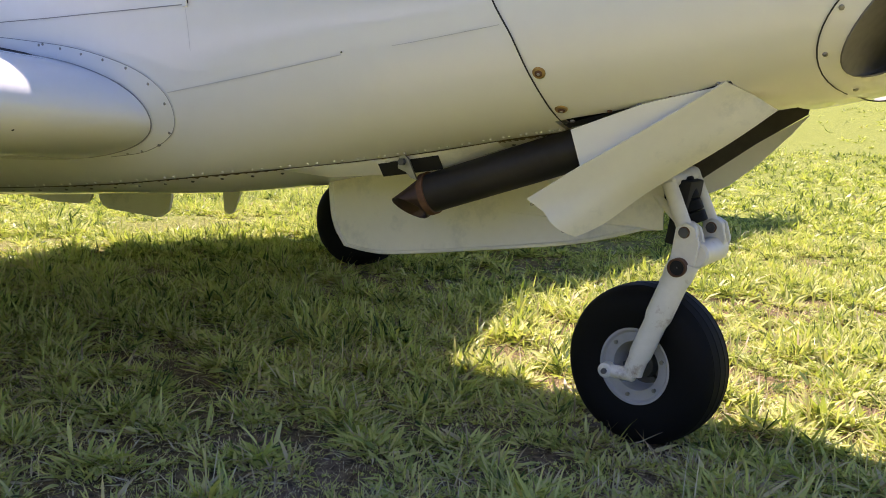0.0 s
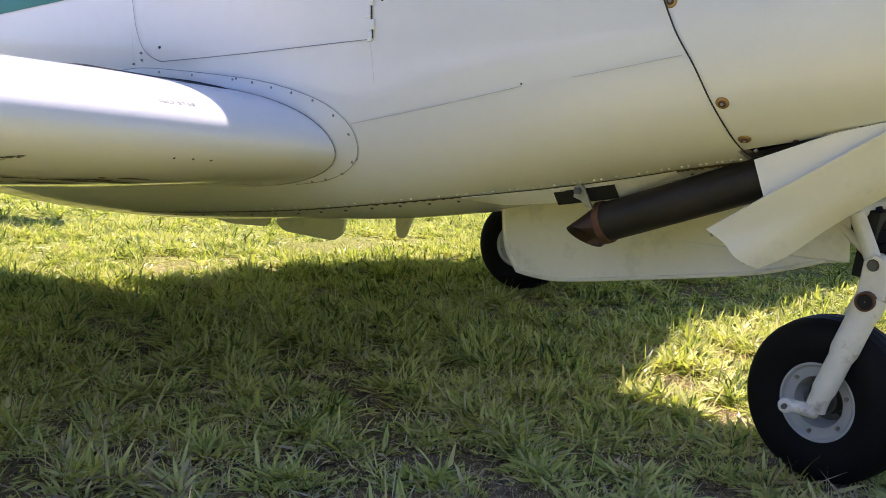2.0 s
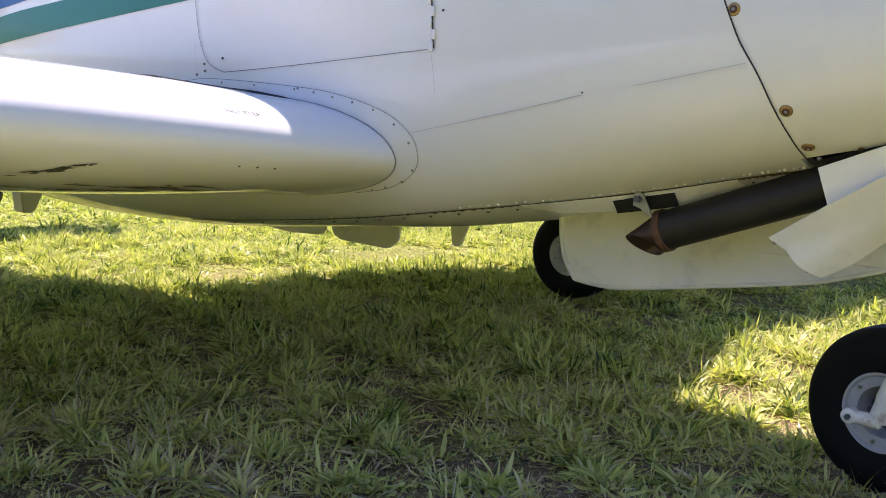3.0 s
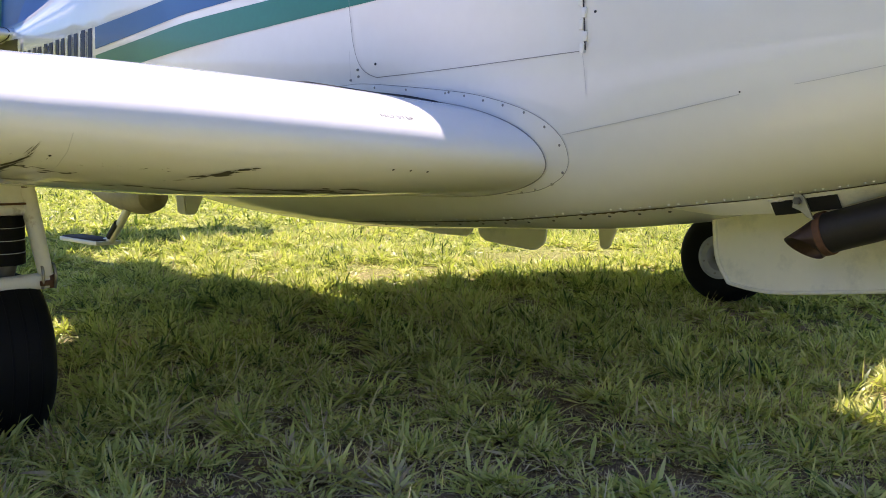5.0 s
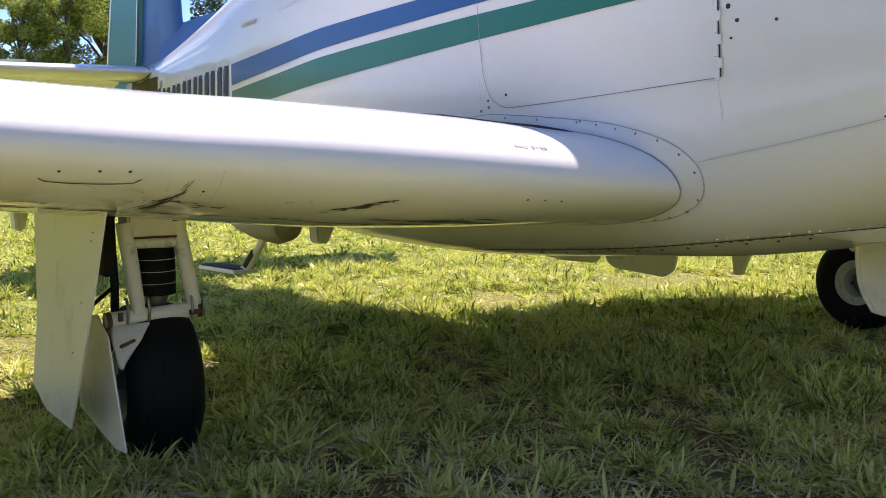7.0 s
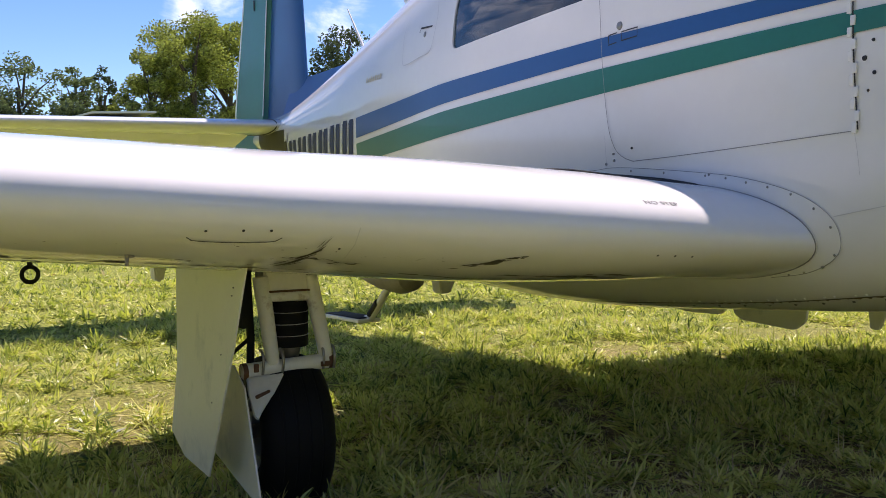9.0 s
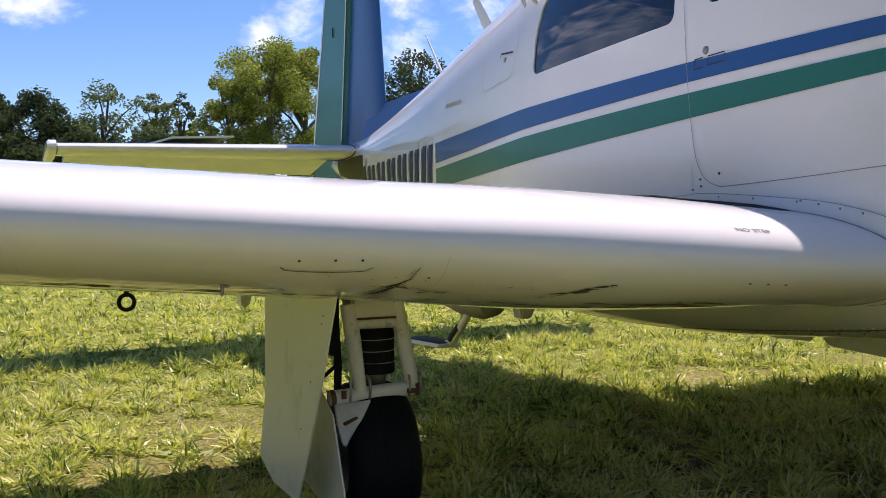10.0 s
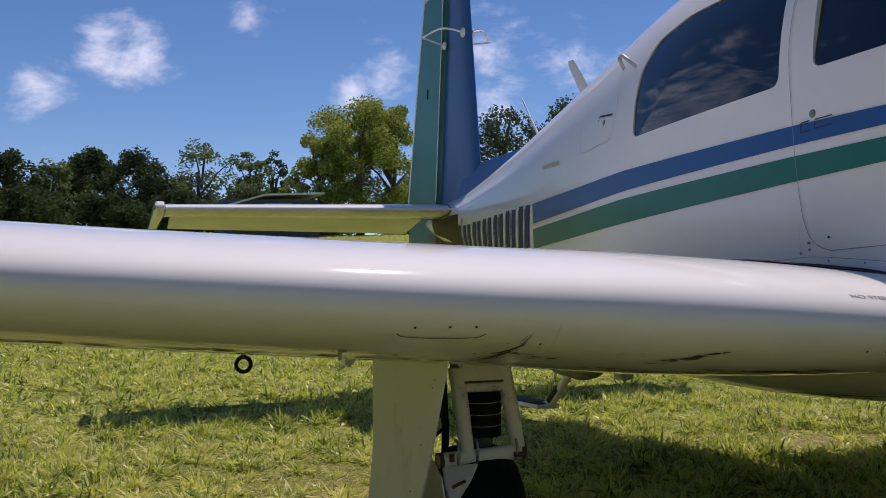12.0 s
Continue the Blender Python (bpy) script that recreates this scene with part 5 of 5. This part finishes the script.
rings = [pipe_ring(bm, P0, ax, PR), pipe_ring(bm, P0 + ax * 0.25, ax, PR), pipe_ring(bm, P1, ax, PR), pipe_ring(bm, P1, ax, PR - 0.003), pipe_ring(bm, P0, ax, PR - 0.003)]
for a, b in zip(rings, rings[1:]):
    bridge(bm, a, b)
exhaust = part("exhaust_pipe", bm, EXHAUST_AND_GAP_SHADE, airplane, "sooty black exhaust pipe under the cowl")


def mouth_ring(bm, center, way, r):
    """A ring square to a way, turned so that it joins the pipe without a twist."""
    n = Vector(way).normalized()
    u = Vector((0, -1, 0))
    u = (u - n * u.dot(n)).normalized()
    v = n.cross(u)
    v = v if v.z > 0 else -v
    return [bm.verts.new(Vector(center) + u * math.cos(2 * math.pi * i / 32) * r + v * math.sin(2 * math.pi * i / 32) * r) for i in range(32)]


def straight_ring(bm, center, r):
    u, v = Vector((0, -1, 0)), ax.cross(Vector((0, -1, 0))).normalized()
    v = v if v.z > 0 else -v
    return [bm.verts.new(Vector(center) + u * math.cos(2 * math.pi * i / 32) * r + v * math.sin(2 * math.pi * i / 32) * r) for i in range(32)]


MOUTH, OPEN_WAY = (-0.487, -0.258, 0.492), (-0.17, -0.51, -0.83)
bm = bmesh.new()
rings = [straight_ring(bm, P0 + ax * 0.006, PR + 0.0008), mouth_ring(bm, MOUTH, OPEN_WAY, 0.0425), mouth_ring(bm, MOUTH, OPEN_WAY, 0.0400), straight_ring(bm, P0 + ax * 0.10, PR - 0.005)]
for a, b in zip(rings, rings[1:]):
    bridge(bm, a, b)
part("exhaust_tip", bm, EXHAUST_TIP, exhaust, "heat-browned exhaust end cut on a slant", sharp=50)
bm = bmesh.new()
lathe(bm, P0 - ax * 0.004, ax, [(0, PR + 0.001), (0.001, PR + 0.004), (0.015, PR + 0.004), (0.016, PR + 0.001)], 40)
part("clamp", bm, RUST, exhaust, "rusty clamp band")
bm = bmesh.new()
sheet(bm, [(-0.462, -0.300, 0.560), (-0.447, -0.300, 0.556), (-0.470, -0.300, 0.600), (-0.478, -0.300, 0.606), (-0.492, -0.300, 0.604), (-0.494, -0.300, 0.578), (-0.476, -0.300, 0.572)], 0.005, (0, 1, 0))
part("hanger", bm, STEEL, exhaust, "steel hanger strap")
eye_bolt((-0.482, -0.302, 0.592), (0, -1, 0), 0.008, exhaust)

# ---- distance ----
BARK = material("grey-brown bark", (0.11, 0.085, 0.06), 0.9, vary=0.3, scale=4, fine=30, bump=0.5)


def leaf_material(name, color, glow):
    m = bpy.data.materials.new(name)
    m.use_nodes = True
    n, l = m.node_tree.nodes, m.node_tree.links
    n.remove(n["Principled BSDF"])
    geo = n.new("ShaderNodeNewGeometry")
    ramp = n.new("ShaderNodeValToRGB")
    els = ramp.color_ramp.elements
    els[0].color, els[1].color = (*[c * 0.40 for c in color], 1), (*[min(c * 1.7, 1) for c in color], 1)
    l.new(geo.outputs["Random Per Island"], ramp.inputs[0])
    d, t, mix, gl, mix2 = n.new("ShaderNodeBsdfDiffuse"), n.new("ShaderNodeBsdfTranslucent"), n.new("ShaderNodeMixShader"), n.new("ShaderNodeBsdfGlossy"), n.new("ShaderNodeMixShader")
    gl.inputs["Roughness"].default_value = 0.45
    mix.inputs[0].default_value, mix2.inputs[0].default_value = glow, 0.06
    l.new(ramp.outputs[0], d.inputs[0])
    l.new(ramp.outputs[0], t.inputs[0])
    l.new(d.outputs[0], mix.inputs[1])
    l.new(t.outputs[0], mix.inputs[2])
    l.new(mix.outputs[0], mix2.inputs[1])
    l.new(gl.outputs[0], mix2.inputs[2])
    l.new(mix2.outputs[0], n["Material Output"].inputs[0])
    return m


LEAF_BRIGHT = leaf_material("bright yellow-green leaves", (0.24, 0.29, 0.055), 0.40)
LEAF_DARK = leaf_material("dark green leaves", (0.060, 0.090, 0.034), 0.28)
LEAF_MID = leaf_material("mid green leaves", (0.14, 0.19, 0.075), 0.32)


def tree(label, x, y, height, spread, leaf, seed, clumps=70, per=55, leaf_size=0.2, low=0.25, open_crown=False):
    r = random.Random(seed)
    base = lift(x, y) - 0.1
    root = thing("tree", label, "tree", "trees at the field's edge", (x, y, base))
    bm = bmesh.new()
    hose(bm, smooth_path([(0, 0, 0), (0.15 * r.uniform(-1, 1), 0.15 * r.uniform(-1, 1), height * 0.3), (0.3 * r.uniform(-1, 1), 0.3 * r.uniform(-1, 1), height * 0.75)], 4), [0.035 * height * (1 - 0.085 * k) for k in range(9)], 10)
    centers = []
    for k in range(clumps):
        a, f = r.uniform(0, 2 * math.pi), r.random()
        z = low + (1 - low) * f
        env = math.sin(math.pi * min(max((z - low) / (1 - low) * 0.86 + 0.12, 0), 1)) ** 0.6
        if open_crown:
            env = min(env, 0.35 + max(z - 0.45, 0) * 1.6)
        d = spread * env * math.sqrt(r.uniform(0.15, 1)) * r.uniform(0.75, 1.12)
        centers.append(Vector((math.cos(a) * d, math.sin(a) * d, height * z * r.uniform(0.95, 1.03))))
    for c in centers[:: max(1, clumps // 14)]:
        s = Vector((0, 0, min(height * 0.65, max(height * 0.2, c.z * 0.6))))
        hose(bm, [s, s.lerp(c, 0.5) + Vector((0, 0, height * 0.03)), c], [0.012 * height, 0.008 * height, 0.003 * height], 6)
    part("trunk", bm, BARK, root)
    verts, faces = [], []
    for c in centers:
        size = spread * r.uniform(0.13, 0.27)
        for _ in range(per):
            v = Vector((r.gauss(0, 1), r.gauss(0, 1), r.gauss(0, 0.75)))
            p = c + v.normalized() * size * r.random() ** 0.33
            u = Vector((r.gauss(0, 1), r.gauss(0, 1), r.gauss(0, 0.6))).normalized()
            w = u.orthogonal().normalized()
            s = leaf_size * r.uniform(0.5, 1.2)
            i = len(verts)
            verts += [p - u * s * 0.6, p + w * s * 0.32, p + u * s * 0.6, p - w * s * 0.32]
            faces.append((i, i + 1, i + 2, i + 3))
    data = bpy.data.meshes.new("crown")
    data.from_pydata(verts, [], faces)
    data.materials.append(leaf)
    crown = new("crown", data)
    crown.parent = root
    return root


# x, y, height, spread, leaves, clumps, open
tree("bright green broad-leaved tree with a full rounded crown", -46, 10.2, 6.3, 3.0, LEAF_BRIGHT, 3, 64, 420, 0.13, 0.06)
tree("bright green broad-leaved tree with a full rounded crown", -47.5, 12.2, 6.2, 2.4, LEAF_BRIGHT, 5, 50, 400, 0.13, 0.12)
tree("bright green bushy tree low to the ground", -45, 8.0, 4.6, 1.9, LEAF_BRIGHT, 6, 40, 380, 0.13, 0.06)
tree("airy tree with a spreading flat crown", -62, 4.6, 5.9, 2.6, LEAF_MID, 7, 46, 70, 0.19, 0.35, True)
tree("dark pine-like tree with clumped foliage", -64, -1.9, 5.6, 2.6, LEAF_DARK, 8, 110, 150, 0.19, 0.08)
tree("dark bushy tree in a hedge line", -60, 0.9, 5.0, 2.6, LEAF_DARK, 9, 90, 150, 0.19, 0.05)
tree("dark bushy tree in a hedge line", -58, -6.0, 4.7, 2.2, LEAF_DARK, 10, 80, 150, 0.19, 0.05)
tree("dark green tree in a hedge line partly added out of sight", -62, -9.6, 5.2, 2.8, LEAF_DARK, 11, 90, 150, 0.19, 0.05)
tree("mid green shrubby tree", -58, -3.8, 4.3, 1.8, LEAF_MID, 12, 60, 84, 0.19, 0.05)
tree("slim tree with clumped dark foliage", -66, 8.2, 6.1, 1.7, LEAF_MID, 13, 40, 77, 0.19, 0.3, True)
tree("slim tree with clumped dark foliage", -68, 10.0, 6.3, 1.6, LEAF_DARK, 14, 36, 77, 0.19, 0.3, True)
tree("mid green shrubby tree", -60, 6.6, 3.4, 2.0, LEAF_MID, 15, 60, 77, 0.19, 0.05)
tree("mid green shrubby tree", -59, 3.2, 3.4, 1.8, LEAF_MID, 16, 60, 77, 0.19, 0.05)
tree("dark green round tree", -55, 21.5, 7.7, 3.2, LEAF_DARK, 17, 110, 91, 0.19, 0.06)
tree("dark green round tree", -56, 26.5, 8.4, 3.4, LEAF_DARK, 18, 110, 91, 0.19, 0.06)
tree("dark green tree in a hedge line partly added out of sight", -57, 17.0, 4.2, 2.6, LEAF_MID, 19, 80, 84, 0.19, 0.05)
tree("dark green tree in a hedge line partly added out of sight", -60, -13.5, 6.2, 3.0, LEAF_DARK, 21, 80, 84, 0.19, 0.05)
# unseen trees added round the other sides to darken the low sky
for k in range(15):
    a = radians(-132 + 13.3 * k)
    tree("dark green tree in a hedge line partly added out of sight", 44 * math.cos(a) + 3 * math.sin(5 * k), 44 * math.sin(a) + 3 * math.cos(3 * k), 5.4 + 1.1 * math.sin(2.1 * k), 6.3, LEAF_DARK, 50 + k, 70, 40, 0.7, 0.03)
for k in range(7):
    tree("low dark shrub along the fence line", -56 + (k % 3), -12 + k * 3.6, 2.5, 2.4, LEAF_DARK, 30 + k, 60, 90, 0.22, 0.02)

ROOF = material("pale metal roofing", (0.62, 0.63, 0.65), 0.45, vary=0.08, scale=2)
WALL = material("dark painted boards", (0.06, 0.07, 0.09), 0.7, vary=0.2, scale=3)
GREYWALL = material("grey hangar sheeting", (0.4, 0.42, 0.43), 0.6, vary=0.08, scale=2)
shed = thing("shed", "low dark shed with a pale metal roof among trees", "building", at=(-42, 3.75, lift(-42, 3.75) + 0.22))
bm = bmesh.new()
block(bm, (0, 1.25, 0.4), (3.0, 3.9, 1.7))
part("wall", bm, WALL, shed)
bm = bmesh.new()
sheet(bm, [(1.7, -0.90, 0.93), (1.7, 0.95, 1.47), (1.7, 3.4, 1.56), (1.7, 3.4, 1.48), (1.7, 0.95, 1.39), (1.7, -0.90, 0.85)], 3.4, (-1, 0, 0))
part("roof", bm, ROOF, shed)
bm = bmesh.new()
block(bm, (1.52, 1.5, 0.85), (0.06, 1.1, 0.5), bevel=0.01)
part("window", bm, GREYWALL, shed)

# paved strip past the grass, with a parked trailer
PAVE = material("sun-bleached concrete", (0.50, 0.46, 0.41), 0.9, vary=0.12, scale=0.6, fine=20, bump=0.1)
bm = bmesh.new()
rows = []
for y in np.linspace(27.4, 36, 9):
    rows.append([(x, float(y), lift(float(x), float(y)) + 0.03) for x in np.linspace(-40, 60, 60)])
grid_sheet(bm, rows, 0.02)
tagged(part("road", bm, PAVE, sharp=180), "pale sun-bleached concrete taxiway beyond the grass", "road", kind="structure")

trailer = thing("trailer", "pale flat trailer parked on the concrete", "trailer", at=(-2.3, 30.5, lift(-2.3, 30.5) + 0.05))
bm = bmesh.new()
block(bm, (0.6, 0, 0.50), (2.6, 1.3, 0.16), bevel=0.02)
part("deck", bm, ROOF, trailer)
for x in (-0.35, 1.3):
    bm = bmesh.new()
    lathe(bm, (x, -0.72, 0.22), (0, 1, 0), [(0, 0.10), (0, 0.19), (0.02, 0.215), (0.12, 0.215), (0.14, 0.19), (0.14, 0.10)], 28)
    wheel = part("tyre", bm, RUBBER, trailer, "black trailer tyre")
    bm = bmesh.new()
    lathe(bm, (x, -0.71, 0.22), (0, 1, 0), [(0, 0.001), (0, 0.06), (0.03, 0.11), (0.12, 0.11)], 20)
    part("rim", bm, HUB, wheel)

# ---- grass ----
def grass_material():
    m = bpy.data.materials.new("grass blades")
    m.use_nodes = True
    n, l = m.node_tree.nodes, m.node_tree.links
    n.remove(n["Principled BSDF"])
    geo = n.new("ShaderNodeNewGeometry")
    where = n.new("ShaderNodeTexCoord")
    patch = n.new("ShaderNodeTexNoise")
    patch.inputs["Scale"].default_value, patch.inputs["Detail"].default_value, patch.inputs["Roughness"].default_value = 2.6, 6, 0.75
    l.new(where.outputs["Object"], patch.inputs[0])
    a = n.new("ShaderNodeMath")
    a.operation = "MULTIPLY_ADD"
    a.inputs[1].default_value = 0.64
    b = n.new("ShaderNodeMapRange")
    b.inputs[1].default_value, b.inputs[2].default_value, b.inputs[3].default_value, b.inputs[4].default_value = 0.3, 0.7, 0.0, 0.36
    l.new(patch.outputs["Fac"], b.inputs[0])
    tint = n.new("ShaderNodeAttribute")
    tint.attribute_name = "tint"
    both_kinds = n.new("ShaderNodeMath")
    both_kinds.operation = "MULTIPLY_ADD"
    both_kinds.inputs[1].default_value = 0.55
    part_own = n.new("ShaderNodeMath")
    part_own.operation = "MULTIPLY"
    part_own.inputs[1].default_value = 0.45
    l.new(geo.outputs["Random Per Island"], part_own.inputs[0])
    l.new(tint.outputs["Fac"], both_kinds.inputs[0])
    l.new(part_own.outputs[0], both_kinds.inputs[2])
    l.new(both_kinds.outputs[0], a.inputs[0])
    l.new(b.outputs[0], a.inputs[2])
    ramp = n.new("ShaderNodeValToRGB")
    els = ramp.color_ramp.elements
    els[0].position, els[0].color = 0.0, (0.030, 0.045, 0.016, 1)
    els[1].position, els[1].color = 1.0, (0.74, 0.64, 0.47, 1)
    for pos, col in ((0.26, (0.085, 0.135, 0.042, 1)), (0.48, (0.49, 0.52, 0.155, 1)), (0.70, (0.72, 0.68, 0.28, 1)), (0.82, (0.62, 0.50, 0.33, 1)), (0.91, (0.32, 0.22, 0.15, 1))):
        e = els.new(pos)
        e.color = col
    l.new(a.outputs[0], ramp.inputs[0])
    d, t, g = n.new("ShaderNodeBsdfDiffuse"), n.new("ShaderNodeBsdfTranslucent"), n.new("ShaderNodeBsdfGlossy")
    g.inputs["Roughness"].default_value = 0.35
    warm = n.new("ShaderNodeMix")
    warm.data_type, warm.blend_type = "RGBA", "MULTIPLY"
    warm.inputs[0].default_value = 1.0
    warm.inputs[7].default_value = (1.15, 1.32, 0.46, 1)
    l.new(ramp.outputs[0], warm.inputs[6])
    m1, m2 = n.new("ShaderNodeMixShader"), n.new("ShaderNodeMixShader")
    m1.inputs[0].default_value, m2.inputs[0].default_value = 0.30, 0.018
    l.new(ramp.outputs[0], d.inputs[0])
    l.new(warm.outputs[2], t.inputs[0])
    l.new(d.outputs[0], m1.inputs[1])
    l.new(t.outputs[0], m1.inputs[2])
    l.new(m1.outputs[0], m2.inputs[1])
    l.new(g.outputs[0], m2.inputs[2])
    l.new(m2.outputs[0], n["Material Output"].inputs[0])
    return m


GRASS = grass_material()


def lift_many(x, y):
    r = np.hypot(x + 1, y + 0.5)
    t = np.clip((r - 7) / 43, 0, 1)
    return 2.6 * t * t * (3 - 2 * t) + 0.6 * np.clip((r - 50) / 200, 0, 1) + 0.010 * np.sin(4.1 * x + 1.3 * y) * np.sin(3.3 * y - 1.7 * x)


def waves(x, y, seed, slow=1.0, fast=7.0):
    """Cheap smooth noise, about -1 to 1."""
    g = np.random.default_rng(seed)
    out = np.zeros_like(x)
    for k in range(11):
        f = g.uniform(slow, fast)
        a, p = g.uniform(0, 2 * math.pi, 2)
        out += np.sin(f * (x * np.cos(a) + y * np.sin(a)) + p) / 3.4
    return out


def grass_patch(name, count, box, hole, length, width, flat, seed, tuft, bare=-0.35, spread=0.28, hues=(0.0, 1.0), fine=False):
    """Many bent blades in one mesh, in rosettes, with gaps and bare spots between them."""
    g = np.random.default_rng(seed)
    n_tuft = max(count // tuft, 1)
    more = n_tuft * 3
    cx, cy = g.uniform(box[0], box[1], more), g.uniform(box[2], box[3], more)
    thick = 0.55 * waves(cx, cy, 7, 2.0, 9.0) + 0.75 * waves(cx, cy, 8, 14.0, 48.0)
    # tufts near this point grow denser, with a yellower, brighter tint
    yellowed = np.clip((2.3 - np.hypot(cx, cy + 1.8)) / 1.0, 0, 1)
    keep = thick + g.normal(0, 0.22, more) + 0.55 * yellowed > bare
    if hole:
        keep &= ~((cx > hole[0]) & (cx < hole[1]) & (cy > hole[2]) & (cy < hole[3]))
    for wx, wy, wr in ((-0.03, 0.0, 0.10), (-1.815, -1.425, 0.12), (-1.815, 1.425, 0.12)):
        keep &= np.hypot(cx - wx, (cy - wy) * 1.6) > wr
    cx, cy, thick, yellowed = cx[keep][:n_tuft], cy[keep][:n_tuft], thick[keep][:n_tuft], yellowed[keep][:n_tuft]
    vigour = np.repeat((g.gamma(3.2, 0.30, len(cx)) * (0.95 + 0.60 * thick)).clip(0.3, 1.75), tuft)
    hue = np.repeat(g.uniform(hues[0], hues[1], len(cx)) + 0.32 * yellowed, tuft)
    bx, by = np.repeat(cx, tuft), np.repeat(cy, tuft)
    n = len(bx)
    a = g.uniform(0, 2 * math.pi, n)
    out = np.abs(g.normal(0, length * spread, n)) * vigour
    bx, by = bx + np.cos(a) * out, by + np.sin(a) * out
    a = a + g.normal(0, 0.6, n)
    mound = np.repeat(0.026 * np.clip(thick + 0.15, 0.0, 1.1), tuft)
    bz = lift_many(bx, by) - 0.005 + mound * (1 - 0.6 * np.clip(out / (length * spread * 2), 0, 1))
    L = length * vigour * g.uniform(0.45, 1.35, n)
    W = width * np.sqrt(vigour) * g.uniform(0.5, 1.45, n)
    lean = np.clip(g.normal(flat, 0.40, n), 0.03, 1.40)
    hx, hy = np.cos(a), np.sin(a)
    roll = g.normal(0, 0.5, n)
    sx, sy, sz = -hy * np.cos(roll), hx * np.cos(roll), np.sin(roll)
    droop = g.uniform(0.0, 1.0, n)
    # each leaf: base, one or two pairs of shoulders, tip
    steps = (0.0, 0.34, 0.70, 1.0) if fine else (0.0, 0.45, 1.0)
    per = 6 if fine else 4
    verts = np.zeros((n, per, 3), np.float32)
    base = np.stack([bx, by, bz], 1)
    out_way = np.stack([hx, hy, np.zeros(n)], 1)
    side_way = np.stack([sx, sy, sz], 1)
    up_way = np.array([0.0, 0.0, 1.0])
    p, last = base.copy(), 0.0
    for k, t in enumerate(steps):
        ang = lean + droop * t
        p = p + out_way * (L * (t - last) * np.sin(ang))[:, None] + up_way * (L * (t - last) * np.cos(ang))[:, None]
        last = t
        p[:, 2] = np.maximum(p[:, 2], bz + 0.011 * t)
        if k == 0:
            verts[:, 0] = p
        elif t == 1.0:
            verts[:, per - 1] = p
        else:
            w = (W / 2 * (1.0 if k == 1 else 0.72))[:, None]
            verts[:, 2 * k - 1], verts[:, 2 * k] = p - side_way * w, p + side_way * w
    tri = np.array([[0, 2, 1], [1, 2, 4], [1, 4, 3], [3, 4, 5]] if fine else [[0, 2, 1], [1, 2, 3]])
    faces = (np.arange(n)[:, None, None] * per + tri[None]).reshape(-1, 3).astype(np.int32)
    data = bpy.data.meshes.new(name)
    data.vertices.add(n * per)
    data.vertices.foreach_set("co", verts.ravel())
    data.loops.add(len(faces) * 3)
    data.loops.foreach_set("vertex_index", faces.ravel())
    data.polygons.add(len(faces))
    data.polygons.foreach_set("loop_start", np.arange(0, len(faces) * 3, 3, dtype=np.int32))
    data.update(calc_edges=True)
    data.attributes.new("tint", "FLOAT", "POINT").data.foreach_set("value", np.repeat(hue, per).astype(np.float32))
    data.materials.append(GRASS)
    ob = new(name, data)
    if name == "grass":
        return tagged(ob, "mixed green and straw-yellow mown grass blades", "grass", kind="stuff")
    return tagged(ob, "dry straw-coloured clippings lying among the grass", "litter", kind="stuff")


NEAR, MID, FAR, FIELD = (-2.6, 0.9, -1.75, 1.2), (-5.0, 1.0, -2.8, 4.0), (-9, 1.2, -3.2, 7), (-16, 1.5, -4, 14)
# broad rosettes, low leafy weeds, finer upright blades, thin stalks
grass_patch("grass", 150000, NEAR, None, 0.041, 0.0060, 0.95, 1, 12, -0.14, 0.34, fine=True)
grass_patch("grass", 40000, NEAR, None, 0.026, 0.0105, 1.10, 21, 7, -0.8, 0.5, hues=(0.0, 0.8))
grass_patch("grass", 46000, NEAR, None, 0.050, 0.0030, 0.70, 12, 6, -0.8, 0.5, hues=(0.35, 1.5), fine=True)
grass_patch("grass", 4500, NEAR, None, 0.085, 0.0020, 0.55, 2, 3, -1.2, hues=(1.0, 2.0))
grass_patch("dry_litter", 60000, NEAR, None, 0.042, 0.0034, 1.35, 31, 4, -9, 0.6, (0.9, 1.9))
grass_patch("grass", 330000, MID, NEAR, 0.041, 0.0068, 0.90, 3, 12, -0.14, 0.34)
grass_patch("grass", 90000, MID, NEAR, 0.026, 0.0105, 1.10, 23, 7, -0.8, 0.5, hues=(0.0, 0.8))
grass_patch("grass", 36000, MID, NEAR, 0.052, 0.0034, 0.55, 13, 7, -0.5)
grass_patch("grass", 5000, MID, NEAR, 0.080, 0.0022, 0.50, 4, 3, -1.2, hues=(1.2, 2.0))
grass_patch("dry_litter", 36000, MID, NEAR, 0.036, 0.0034, 1.40, 33, 4, -9, 0.6, (1.2, 2.3))
grass_patch("grass", 220000, FAR, MID, 0.046, 0.0110, 0.80, 5, 12, -0.9, 0.30, hues=(0.0, 0.95))
grass_patch("grass", 220000, FIELD, FAR, 0.054, 0.0150, 0.70, 15, 12, -1.1, 0.35, hues=(0.0, 0.95))
grass_patch("grass", 80000, (-45, 6, -10, 45), FIELD, 0.070, 0.022, 0.75, 6, 10, -1.0, hues=(0.1, 0.9))
grass_patch("grass", 50000, (1.0, 6.0, -3.2, 7.0), None, 0.055, 0.0130, 0.80, 41, 10, -0.9, hues=(0.0, 0.95))
grass_patch("grass", 60000, (-9.0, 6.0, -8.0, -3.0), None, 0.055, 0.0130, 0.80, 42, 10, -0.9, hues=(0.0, 0.95))
